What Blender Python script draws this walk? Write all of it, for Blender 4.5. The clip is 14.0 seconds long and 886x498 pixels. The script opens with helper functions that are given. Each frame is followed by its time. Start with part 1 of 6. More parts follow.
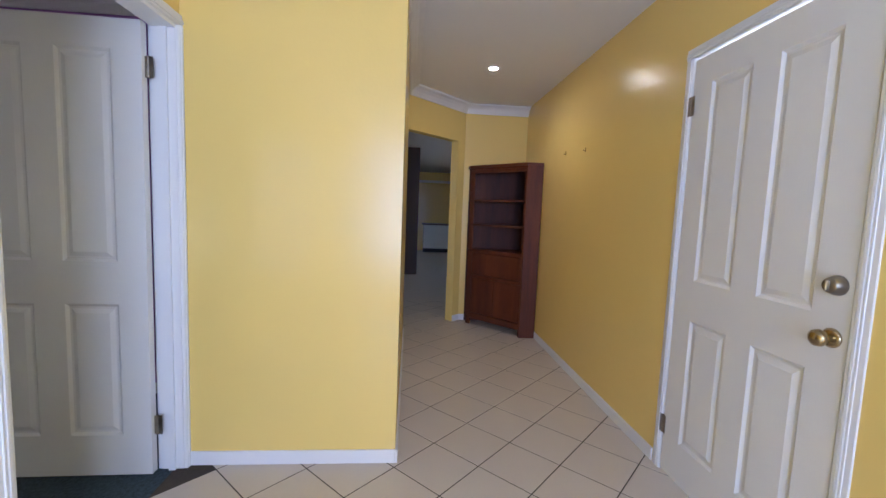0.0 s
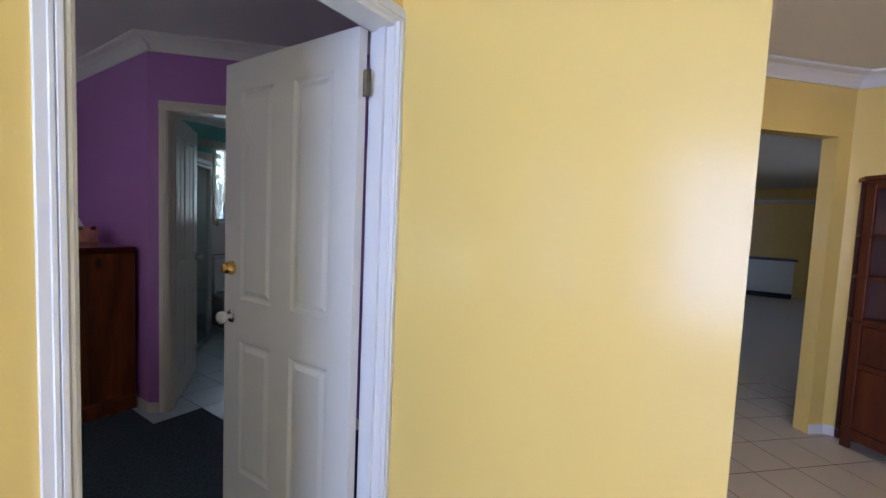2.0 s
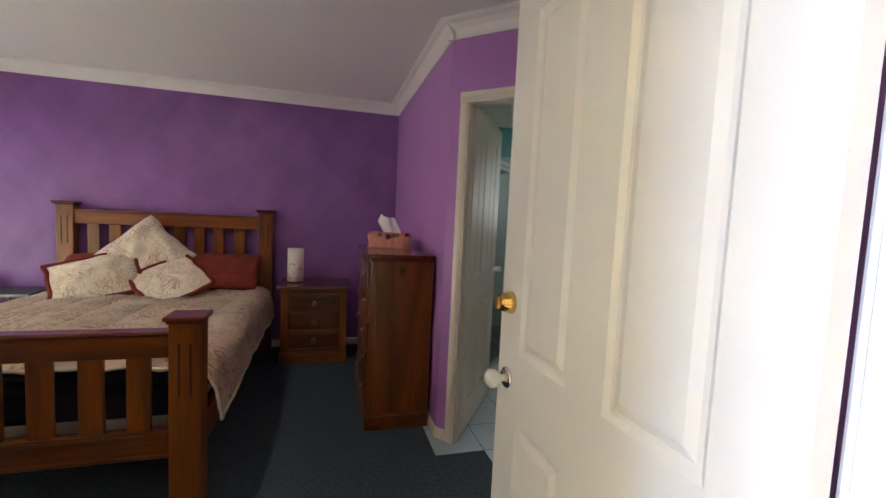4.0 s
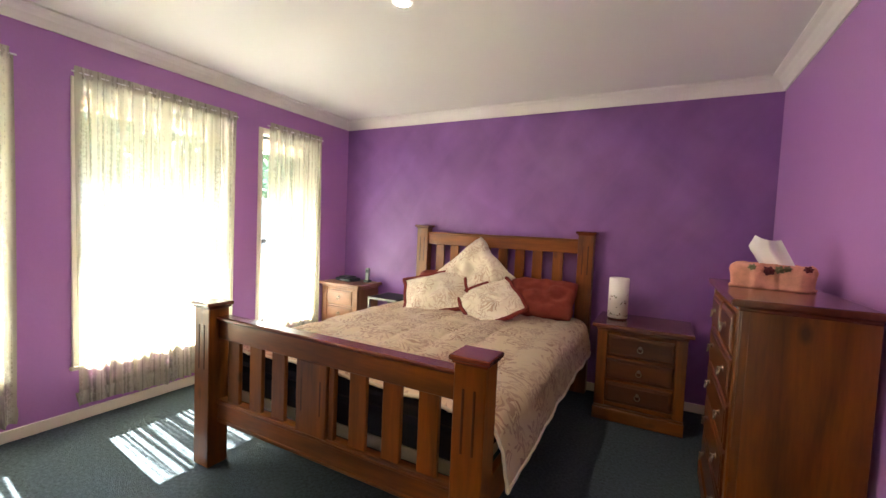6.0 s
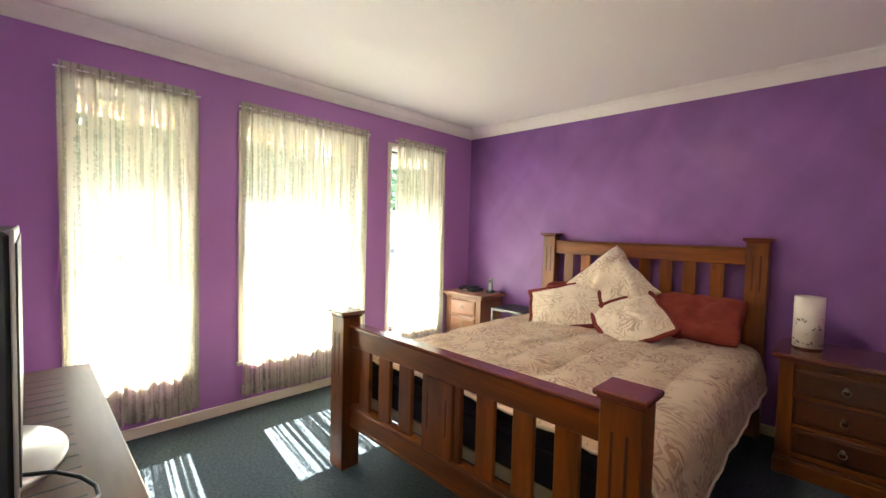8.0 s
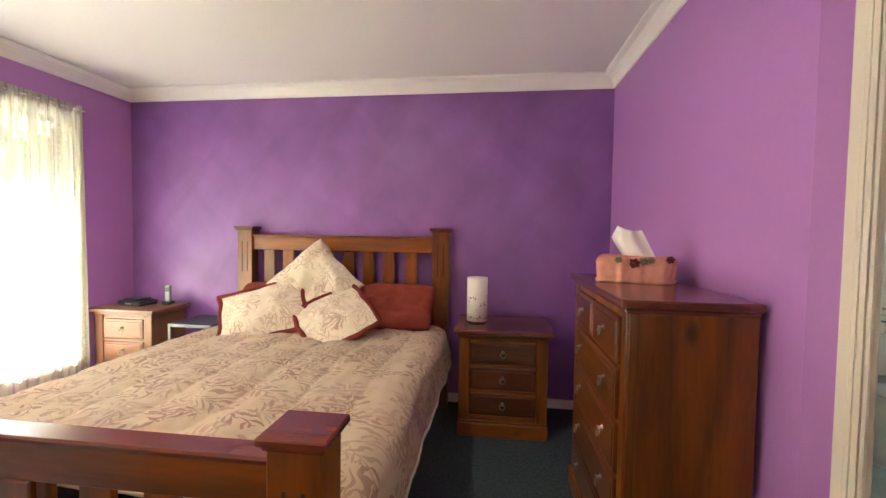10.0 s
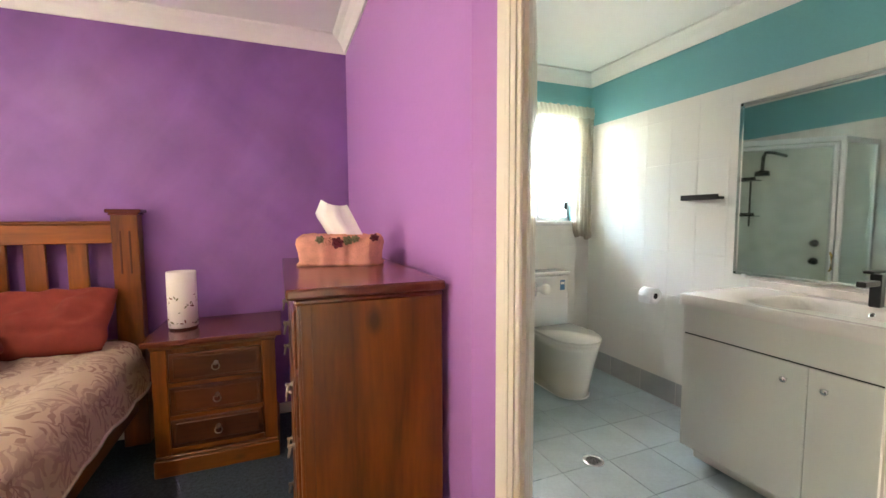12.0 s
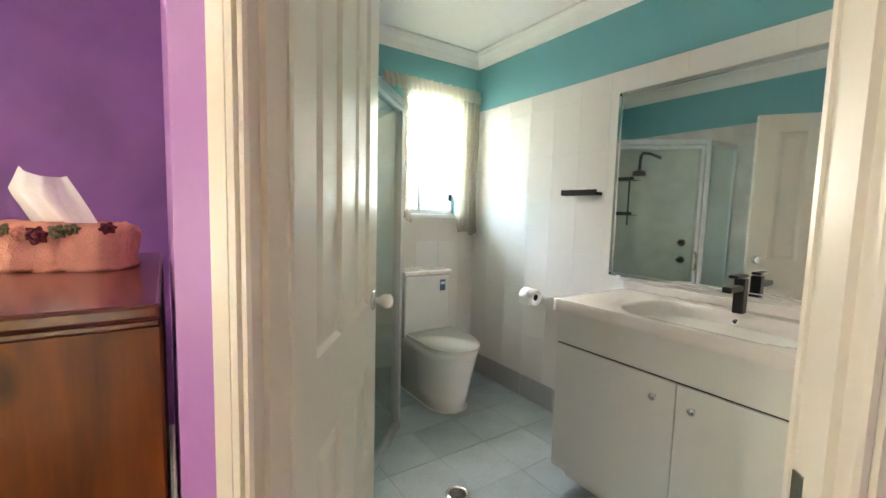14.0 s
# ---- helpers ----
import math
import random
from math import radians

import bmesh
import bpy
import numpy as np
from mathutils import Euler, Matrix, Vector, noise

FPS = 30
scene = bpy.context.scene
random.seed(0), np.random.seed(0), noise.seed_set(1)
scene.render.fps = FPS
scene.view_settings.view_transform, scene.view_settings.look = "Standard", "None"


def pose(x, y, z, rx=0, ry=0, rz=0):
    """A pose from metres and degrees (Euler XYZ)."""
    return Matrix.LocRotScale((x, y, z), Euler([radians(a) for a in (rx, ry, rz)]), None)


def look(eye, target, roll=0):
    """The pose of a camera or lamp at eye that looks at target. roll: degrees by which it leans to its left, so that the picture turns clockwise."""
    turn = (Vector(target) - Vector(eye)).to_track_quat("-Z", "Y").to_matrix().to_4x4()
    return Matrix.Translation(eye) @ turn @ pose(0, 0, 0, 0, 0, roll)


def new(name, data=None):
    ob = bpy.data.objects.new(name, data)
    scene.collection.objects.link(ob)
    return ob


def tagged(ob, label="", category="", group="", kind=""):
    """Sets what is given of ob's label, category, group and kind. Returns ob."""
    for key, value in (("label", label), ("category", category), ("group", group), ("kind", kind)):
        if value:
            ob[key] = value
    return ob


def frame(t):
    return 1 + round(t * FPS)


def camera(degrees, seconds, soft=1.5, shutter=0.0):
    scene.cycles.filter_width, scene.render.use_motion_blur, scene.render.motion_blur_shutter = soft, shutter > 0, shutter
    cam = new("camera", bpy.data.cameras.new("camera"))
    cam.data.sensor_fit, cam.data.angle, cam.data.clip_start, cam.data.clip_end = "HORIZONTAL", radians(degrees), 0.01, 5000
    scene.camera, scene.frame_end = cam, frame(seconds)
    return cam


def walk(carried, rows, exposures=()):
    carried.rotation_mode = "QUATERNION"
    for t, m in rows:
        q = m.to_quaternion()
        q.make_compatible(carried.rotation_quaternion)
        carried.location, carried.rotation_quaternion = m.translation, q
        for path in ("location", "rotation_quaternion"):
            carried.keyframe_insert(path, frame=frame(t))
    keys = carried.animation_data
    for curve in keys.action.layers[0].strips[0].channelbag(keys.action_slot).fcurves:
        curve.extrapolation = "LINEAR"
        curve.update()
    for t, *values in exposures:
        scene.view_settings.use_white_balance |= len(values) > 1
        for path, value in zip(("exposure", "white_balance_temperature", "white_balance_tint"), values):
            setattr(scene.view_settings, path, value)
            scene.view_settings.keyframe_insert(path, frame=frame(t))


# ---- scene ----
cam = camera(94.1, 14.0)
PATH = [
    (0, (-2.071, -5.189, 1.28), (-0.087, -5.353, 1.097), 2.2),
    (0.5, (-1.824, -5.268, 1.324), (0.169, -5.265, 1.159), 2.6),
    (1, (-1.62, -5.239, 1.353), (0.358, -4.984, 1.201), 2.5),
    (1.5, (-1.382, -5.158, 1.382), (0.508, -4.51, 1.289), 2.2),
    (2, (-1.181, -5.094, 1.385), (0.478, -3.986, 1.252), 2.5),
    (2.5, (-1.016, -5.026, 1.366), (0.361, -3.586, 1.192), 2.9),
    (2.7, (-0.948, -4.955, 1.363), (0.335, -3.432, 1.174), 2.5),
    (4.8, (-0.638, -4.009, 1.367), (-0.602, -2.013, 1.236), 2.9),
    (5, (-0.651, -3.947, 1.363), (-0.738, -1.954, 1.229), 2.5),
    (5.5, (-0.657, -3.806, 1.358), (-1.159, -1.875, 1.227), 2.1),
    (6, (-0.687, -3.694, 1.345), (-1.625, -1.931, 1.239), 2.5),
    (6.5, (-0.736, -3.657, 1.345), (-1.982, -2.095, 1.244), 2.2),
    (7, (-0.764, -3.662, 1.349), (-2.197, -2.269, 1.255), 1.9),
    (7.2, (-0.765, -3.661, 1.353), (-2.247, -2.321, 1.261), 1.9),
    (9.3, (-0.913, -3.312, 1.355), (-1.713, -1.48, 1.282), 1.0),
    (9.5, (-0.92, -3.264, 1.326), (-1.554, -1.369, 1.257), 1.1),
    (10, (-0.842, -3.186, 1.332), (-1.094, -1.203, 1.25), 0.8),
    (10.5, (-0.706, -3.034, 1.326), (-0.627, -1.038, 1.223), 0.6),
    (11, (-0.582, -2.923, 1.317), (-0.224, -0.959, 1.206), 0.4),
    (11.5, (-0.5, -2.898, 1.305), (0.075, -0.987, 1.173), 0.0),
    (12, (-0.453, -2.899, 1.299), (0.283, -1.045, 1.15), -0.3),
    (12.5, (-0.392, -2.913, 1.295), (0.449, -1.106, 1.128), -0.3),
    (13, (-0.308, -2.861, 1.281), (0.651, -1.115, 1.101), -0.0),
    (13.5, (-0.165, -2.73, 1.289), (0.88, -1.034, 1.109), 1.4),
    (14, (-0.009, -2.654, 1.29), (1.104, -1.002, 1.109), 1.5),
]
walk(cam, [(t, look(eye, target, roll)) for t, eye, target, roll in PATH], [(0.0, 3.5, 5200, 17), (2.6, 3.7, 5200, 17), (5.0, 5.6, 6600, 11), (6.0, 5.65, 6600, 11), (7.2, 5.45, 6600, 11), (10.0, 5.95, 6600, 12), (12.5, 6.5, 6600, 13), (14.0, 6.4, 6600, 12)])

# ---- world, sun and exposure ----
world = bpy.data.worlds.new("world")
scene.world = world
world.use_nodes = True
wn = world.node_tree
wn.nodes.clear()
sky = wn.nodes.new("ShaderNodeTexSky")
sky.sky_type = "NISHITA"
sky.sun_disc = False
sky.sun_elevation = radians(42)
sky.sun_rotation = radians(-84)
bg = wn.nodes.new("ShaderNodeBackground")
bg.inputs["Strength"].default_value = 0.15
wout = wn.nodes.new("ShaderNodeOutputWorld")
wn.links.new(sky.outputs[0], bg.inputs[0])
wn.links.new(bg.outputs[0], wout.inputs[0])

sun = new("sun", bpy.data.lights.new("sun", "SUN"))
sun.data.energy = 5.0
sun.data.angle = radians(0.6)
sun.data.color = (1.0, 0.95, 0.86)
sun.matrix_world = look((-10, 1.1, 9.0), (0, 0, 0))


def lamp(x, y, z, watts, color, radius=0.04, cone=150):
    ob = new("downlight_lamp", bpy.data.lights.new("downlight_lamp", "SPOT"))
    ob.data.energy, ob.data.color, ob.data.shadow_soft_size = watts, color, radius
    ob.data.spot_size, ob.data.spot_blend = radians(cone), 0.6
    ob.location = (x, y, z)
    return ob


def window_light(eye, target, w, h, watts, color, spread=180):
    """Sky light standing in a window's opening."""
    ob = new("window_light", bpy.data.lights.new("window_light", "AREA"))
    ob.data.shape, ob.data.size, ob.data.size_y = "RECTANGLE", w, h
    ob.data.energy, ob.data.color = watts, color
    ob.data.spread = radians(spread)
    ob.matrix_world = look(eye, target)
    return ob


# the glare of the sunlit yard in the lower panes of the bedroom windows
for wy, wwide, watts in ((-3.125, 0.52, 0.66), (-1.975, 0.94, 1.2), (-0.82, 0.59, 0.75)):
    window_light((-4.16, wy, 0.96), (0, wy, 0.96), wwide, 1.1, watts, (1.0, 0.96, 0.88))
# the ensuite window and the entry window, which lies behind the start of the walk
window_light((2.05, 0.95, 1.95), (0.95, -1.5, 0.8), 2.0, 1.8, 10.5, (1.0, 0.92, 0.82))
window_light((-4.56, -5.335, 1.3), (0, -5.3, 1.2), 1.6, 1.9, 9.0, (0.62, 0.70, 1.0))
WARM = (1.0, 0.80, 0.58)
lamp(1.467, -5.85, 2.465, 0.6, WARM)
lamp(-1.945, -1.89, 2.465, 0.18, WARM, cone=165)


# ---- materials ----
def nodes(name):
    m = bpy.data.materials.new(name)
    m.use_nodes = True
    t = m.node_tree
    return m, t, t.nodes["Principled BSDF"], t.links


def mat(name, color, rough=0.6, metal=0.0, var=0.08, scale=6.0, fine=90.0, bump=0.02, stretch=(1, 1, 1), coat=0.0, pieces=0.0, spec=0.5, waves=0.0):
    """A surface with soft stains, fine grain and a little relief."""
    m, t, p, ln = nodes(name)
    co = t.nodes.new("ShaderNodeTexCoord")
    mp = t.nodes.new("ShaderNodeMapping")
    mp.inputs["Scale"].default_value = stretch
    ln.new(co.outputs["Object"], mp.inputs[0])
    n1 = t.nodes.new("ShaderNodeTexNoise")
    n1.inputs["Scale"].default_value = scale
    n1.inputs["Detail"].default_value = 5
    n2 = t.nodes.new("ShaderNodeTexNoise")
    n2.inputs["Scale"].default_value = fine
    n2.inputs["Detail"].default_value = 3
    for n in (n1, n2):
        ln.new(mp.outputs[0], n.inputs["Vector"])
    mix = t.nodes.new("ShaderNodeMix")
    mix.data_type = "FLOAT"
    mix.inputs[0].default_value = 0.4
    ln.new(n1.outputs["Fac"], mix.inputs[2])
    ln.new(n2.outputs["Fac"], mix.inputs[3])
    src = mix.outputs[0]
    if pieces:
        oi = t.nodes.new("ShaderNodeObjectInfo")
        ad = t.nodes.new("ShaderNodeMath")
        ad.operation = "MULTIPLY_ADD"
        ad.inputs[1].default_value = pieces
        ln.new(oi.outputs["Random"], ad.inputs[0])
        ln.new(src, ad.inputs[2])
        src = ad.outputs[0]
    ramp = t.nodes.new("ShaderNodeMapRange")
    ramp.inputs[1].default_value, ramp.inputs[2].default_value = 0.3, 0.7
    ramp.inputs[3].default_value, ramp.inputs[4].default_value = 1 - var, 1 + var
    ln.new(src, ramp.inputs[0])
    sc = t.nodes.new("ShaderNodeVectorMath")
    sc.operation = "SCALE"
    sc.inputs[0].default_value = color
    ln.new(ramp.outputs[0], sc.inputs["Scale"])
    ln.new(sc.outputs[0], p.inputs["Base Color"])
    rr = t.nodes.new("ShaderNodeMapRange")
    rr.inputs[1].default_value, rr.inputs[2].default_value = 0.3, 0.7
    rr.inputs[3].default_value, rr.inputs[4].default_value = max(rough - 0.015, 0.02), min(rough + 0.015, 1)
    ln.new(n1.outputs["Fac"], rr.inputs[0])
    ln.new(rr.outputs[0], p.inputs["Roughness"])
    p.inputs["Metallic"].default_value = metal
    p.inputs["Coat Weight"].default_value = coat
    p.inputs["Coat Roughness"].default_value = 0.15
    p.inputs["Specular IOR Level"].default_value = spec
    if bump:
        b = t.nodes.new("ShaderNodeBump")
        b.inputs["Strength"].default_value = 0.5
        b.inputs["Distance"].default_value = bump * 0.05
        ln.new(n2.outputs["Fac"], b.inputs["Height"])
        ln.new(b.outputs[0], p.inputs["Normal"])
        if waves:
            # slow unevenness of a hand-rolled wall
            n3 = t.nodes.new("ShaderNodeTexNoise")
            n3.inputs["Scale"].default_value = 2.2
            n3.inputs["Detail"].default_value = 2
            ln.new(mp.outputs[0], n3.inputs["Vector"])
            b2 = t.nodes.new("ShaderNodeBump")
            b2.inputs["Strength"].default_value = 1.0
            b2.inputs["Distance"].default_value = waves
            ln.new(n3.outputs["Fac"], b2.inputs["Height"])
            ln.new(b2.outputs[0], b.inputs["Normal"])
    return m


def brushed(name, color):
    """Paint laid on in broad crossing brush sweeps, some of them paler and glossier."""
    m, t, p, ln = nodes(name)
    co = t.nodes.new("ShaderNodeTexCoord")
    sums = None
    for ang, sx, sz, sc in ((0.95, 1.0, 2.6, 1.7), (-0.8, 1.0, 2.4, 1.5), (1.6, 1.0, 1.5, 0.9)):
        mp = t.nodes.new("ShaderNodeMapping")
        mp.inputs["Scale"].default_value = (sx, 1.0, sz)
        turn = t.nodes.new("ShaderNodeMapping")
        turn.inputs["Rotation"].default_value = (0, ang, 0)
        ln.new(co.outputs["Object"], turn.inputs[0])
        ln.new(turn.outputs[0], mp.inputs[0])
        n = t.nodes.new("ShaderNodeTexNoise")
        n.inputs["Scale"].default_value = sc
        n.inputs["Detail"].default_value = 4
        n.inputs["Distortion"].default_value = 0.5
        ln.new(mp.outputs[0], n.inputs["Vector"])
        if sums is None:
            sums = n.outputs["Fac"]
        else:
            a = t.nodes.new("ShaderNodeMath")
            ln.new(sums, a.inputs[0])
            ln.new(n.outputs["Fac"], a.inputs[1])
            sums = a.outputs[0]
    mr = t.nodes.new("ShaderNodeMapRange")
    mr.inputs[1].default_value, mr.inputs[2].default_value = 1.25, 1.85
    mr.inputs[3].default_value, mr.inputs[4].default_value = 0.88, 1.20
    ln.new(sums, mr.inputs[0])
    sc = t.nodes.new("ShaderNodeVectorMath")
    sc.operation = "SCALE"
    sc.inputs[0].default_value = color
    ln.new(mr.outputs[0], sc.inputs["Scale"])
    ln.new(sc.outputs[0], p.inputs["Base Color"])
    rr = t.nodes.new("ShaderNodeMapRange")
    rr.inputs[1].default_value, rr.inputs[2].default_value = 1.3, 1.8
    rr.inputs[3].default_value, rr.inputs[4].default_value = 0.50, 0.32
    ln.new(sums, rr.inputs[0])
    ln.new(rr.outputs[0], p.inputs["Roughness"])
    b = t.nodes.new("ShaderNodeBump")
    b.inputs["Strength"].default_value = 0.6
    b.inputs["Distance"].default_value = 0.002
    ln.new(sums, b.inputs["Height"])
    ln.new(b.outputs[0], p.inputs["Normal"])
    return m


def wood(name, dark, light, axis=2, rough=0.36, coat=0.05, knots=True):
    """Stained pine: grain stretched along an axis, broad boards, a few dark knots."""
    m, t, p, ln = nodes(name)
    co = t.nodes.new("ShaderNodeTexCoord")
    oi = t.nodes.new("ShaderNodeObjectInfo")
    off = t.nodes.new("ShaderNodeVectorMath")
    off.operation = "ADD"
    ln.new(co.outputs["Object"], off.inputs[0])
    sh = t.nodes.new("ShaderNodeMath")
    sh.operation = "MULTIPLY"
    sh.inputs[1].default_value = 7.0
    ln.new(oi.outputs["Random"], sh.inputs[0])
    ln.new(sh.outputs[0], off.inputs[1])
    s = [8.0, 8.0, 8.0]
    s[axis] = 0.9
    mp = t.nodes.new("ShaderNodeMapping")
    mp.inputs["Scale"].default_value = s
    ln.new(off.outputs[0], mp.inputs[0])
    n1 = t.nodes.new("ShaderNodeTexNoise")
    n1.inputs["Scale"].default_value = 1.0
    n1.inputs["Detail"].default_value = 6
    n1.inputs["Distortion"].default_value = 0.6
    n2 = t.nodes.new("ShaderNodeTexNoise")
    n2.inputs["Scale"].default_value = 9.0
    n2.inputs["Detail"].default_value = 4
    for n in (n1, n2):
        ln.new(mp.outputs[0], n.inputs["Vector"])
    mix = t.nodes.new("ShaderNodeMix")
    mix.data_type = "FLOAT"
    mix.inputs[0].default_value = 0.22
    ln.new(n1.outputs["Fac"], mix.inputs[2])
    ln.new(n2.outputs["Fac"], mix.inputs[3])
    ramp = t.nodes.new("ShaderNodeValToRGB")
    ramp.color_ramp.elements[0].position, ramp.color_ramp.elements[0].color = 0.33, (*dark, 1)
    ramp.color_ramp.elements[1].position, ramp.color_ramp.elements[1].color = 0.66, (*light, 1)
    ln.new(mix.outputs[0], ramp.inputs[0])
    out = ramp.outputs[0]
    if knots:
        ks = [3.2, 3.2, 3.2]
        ks[axis] = 1.7
        mk = t.nodes.new("ShaderNodeMapping")
        mk.inputs["Scale"].default_value = ks
        ln.new(off.outputs[0], mk.inputs[0])
        vo = t.nodes.new("ShaderNodeTexVoronoi")
        vo.inputs["Scale"].default_value = 1.6
        ln.new(mk.outputs[0], vo.inputs["Vector"])
        kr = t.nodes.new("ShaderNodeMapRange")
        kr.inputs[1].default_value, kr.inputs[2].default_value = 0.05, 0.13
        kr.inputs[3].default_value, kr.inputs[4].default_value = 0.35, 1.0
        ln.new(vo.outputs["Distance"], kr.inputs[0])
        sc = t.nodes.new("ShaderNodeVectorMath")
        sc.operation = "SCALE"
        ln.new(out, sc.inputs[0])
        ln.new(kr.outputs[0], sc.inputs["Scale"])
        out = sc.outputs[0]
    ln.new(out, p.inputs["Base Color"])
    p.inputs["Roughness"].default_value = rough
    p.inputs["Coat Weight"].default_value = coat
    p.inputs["Coat Roughness"].default_value = 0.2
    b = t.nodes.new("ShaderNodeBump")
    b.inputs["Strength"].default_value = 0.25
    b.inputs["Distance"].default_value = 0.001
    ln.new(mix.outputs[0], b.inputs["Height"])
    ln.new(b.outputs[0], p.inputs["Normal"])
    return m


def sprigged(name, ground, ink, scale=5.0, amount=0.6, rough=0.9):
    """Cloth printed with scattered leafy sprigs: a stem with slanting leaves, turned anew in each cell of the cloth's own plane."""
    m, t, p, ln = nodes(name)

    def mth(op, a, b=None, c=None):
        n = t.nodes.new("ShaderNodeMath")
        n.operation = op
        for k, v in enumerate((a, b, c)):
            if v is None:
                continue
            if isinstance(v, (int, float)):
                n.inputs[k].default_value = v
            else:
                ln.new(v, n.inputs[k])
        return n.outputs[0]

    co = t.nodes.new("ShaderNodeTexCoord")
    wob = t.nodes.new("ShaderNodeTexNoise")
    wob.inputs["Scale"].default_value = scale * 1.2
    ln.new(co.outputs["UV"], wob.inputs["Vector"])
    bent = t.nodes.new("ShaderNodeVectorMath")
    bent.operation = "MULTIPLY_ADD"
    bent.inputs[1].default_value = (0.16, 0.16, 0.0)
    ln.new(wob.outputs["Color"], bent.inputs[0])
    ln.new(co.outputs["UV"], bent.inputs[2])
    marks = None
    for layer, shift in enumerate((0.0, 3.37)):
        mv = t.nodes.new("ShaderNodeVectorMath")
        mv.operation = "ADD"
        mv.inputs[1].default_value = (shift, shift * 0.6, 0)
        ln.new(bent.outputs[0], mv.inputs[0])
        vo = t.nodes.new("ShaderNodeTexVoronoi")
        vo.voronoi_dimensions = "2D"
        vo.inputs["Scale"].default_value = scale
        ln.new(mv.outputs[0], vo.inputs["Vector"])
        df = t.nodes.new("ShaderNodeVectorMath")
        df.operation = "SUBTRACT"
        ln.new(mv.outputs[0], df.inputs[0])
        ln.new(vo.outputs["Position"], df.inputs[1])
        sep = t.nodes.new("ShaderNodeSeparateColor")
        ln.new(vo.outputs["Color"], sep.inputs[0])
        rot = t.nodes.new("ShaderNodeVectorRotate")
        rot.rotation_type = "Z_AXIS"
        ln.new(df.outputs[0], rot.inputs["Vector"])
        ln.new(mth("MULTIPLY", sep.outputs[0], 6.28), rot.inputs["Angle"])
        xyz = t.nodes.new("ShaderNodeSeparateXYZ")
        ln.new(rot.outputs[0], xyz.inputs[0])
        along_ = mth("MULTIPLY", xyz.outputs[0], scale)
        away = mth("ABSOLUTE", mth("MULTIPLY", xyz.outputs[1], scale))
        side = mth("MULTIPLY", mth("SIGN", xyz.outputs[1]), 0.25)
        slant = mth("ADD", mth("MULTIPLY", mth("SUBTRACT", along_, mth("MULTIPLY", away, 1.1)), 3.1), side)
        saw = mth("ABSOLUTE", mth("SUBTRACT", mth("FRACT", slant), 0.5))
        # leaves swell and taper away from the stem
        fat = mth("MULTIPLY", mth("SINE", mth("MULTIPLY", away, 8.6)), 0.24)
        leafy = mth("MULTIPLY", mth("LESS_THAN", saw, fat), mth("LESS_THAN", away, 0.365))
        stem = mth("LESS_THAN", away, 0.018)
        both = mth("MULTIPLY", mth("MAXIMUM", leafy, stem), mth("LESS_THAN", mth("ABSOLUTE", along_), 0.46))
        tone = mth("MULTIPLY", both, mth("MULTIPLY_ADD", sep.outputs[1], 0.7, 0.35))
        marks = tone if marks is None else mth("MAXIMUM", marks, tone)
    worn = t.nodes.new("ShaderNodeTexNoise")
    worn.inputs["Scale"].default_value = 9.0
    ln.new(co.outputs["UV"], worn.inputs["Vector"])
    fac = mth("MULTIPLY", mth("MULTIPLY", marks, amount), mth("MULTIPLY_ADD", worn.outputs["Fac"], 0.8, 0.6))
    cm = t.nodes.new("ShaderNodeMix")
    cm.data_type = "RGBA"
    cm.inputs[6].default_value, cm.inputs[7].default_value = (*ground, 1), (*ink, 1)
    ln.new(fac, cm.inputs[0])
    ln.new(cm.outputs[2], p.inputs["Base Color"])
    p.inputs["Roughness"].default_value = rough
    p.inputs["Sheen Weight"].default_value = 0.2
    wv = t.nodes.new("ShaderNodeTexNoise")
    wv.inputs["Scale"].default_value = 260
    b = t.nodes.new("ShaderNodeBump")
    b.inputs["Strength"].default_value = 0.3
    b.inputs["Distance"].default_value = 0.001
    ln.new(co.outputs["Object"], wv.inputs["Vector"])
    ln.new(wv.outputs["Fac"], b.inputs["Height"])
    ln.new(b.outputs[0], p.inputs["Normal"])
    return m


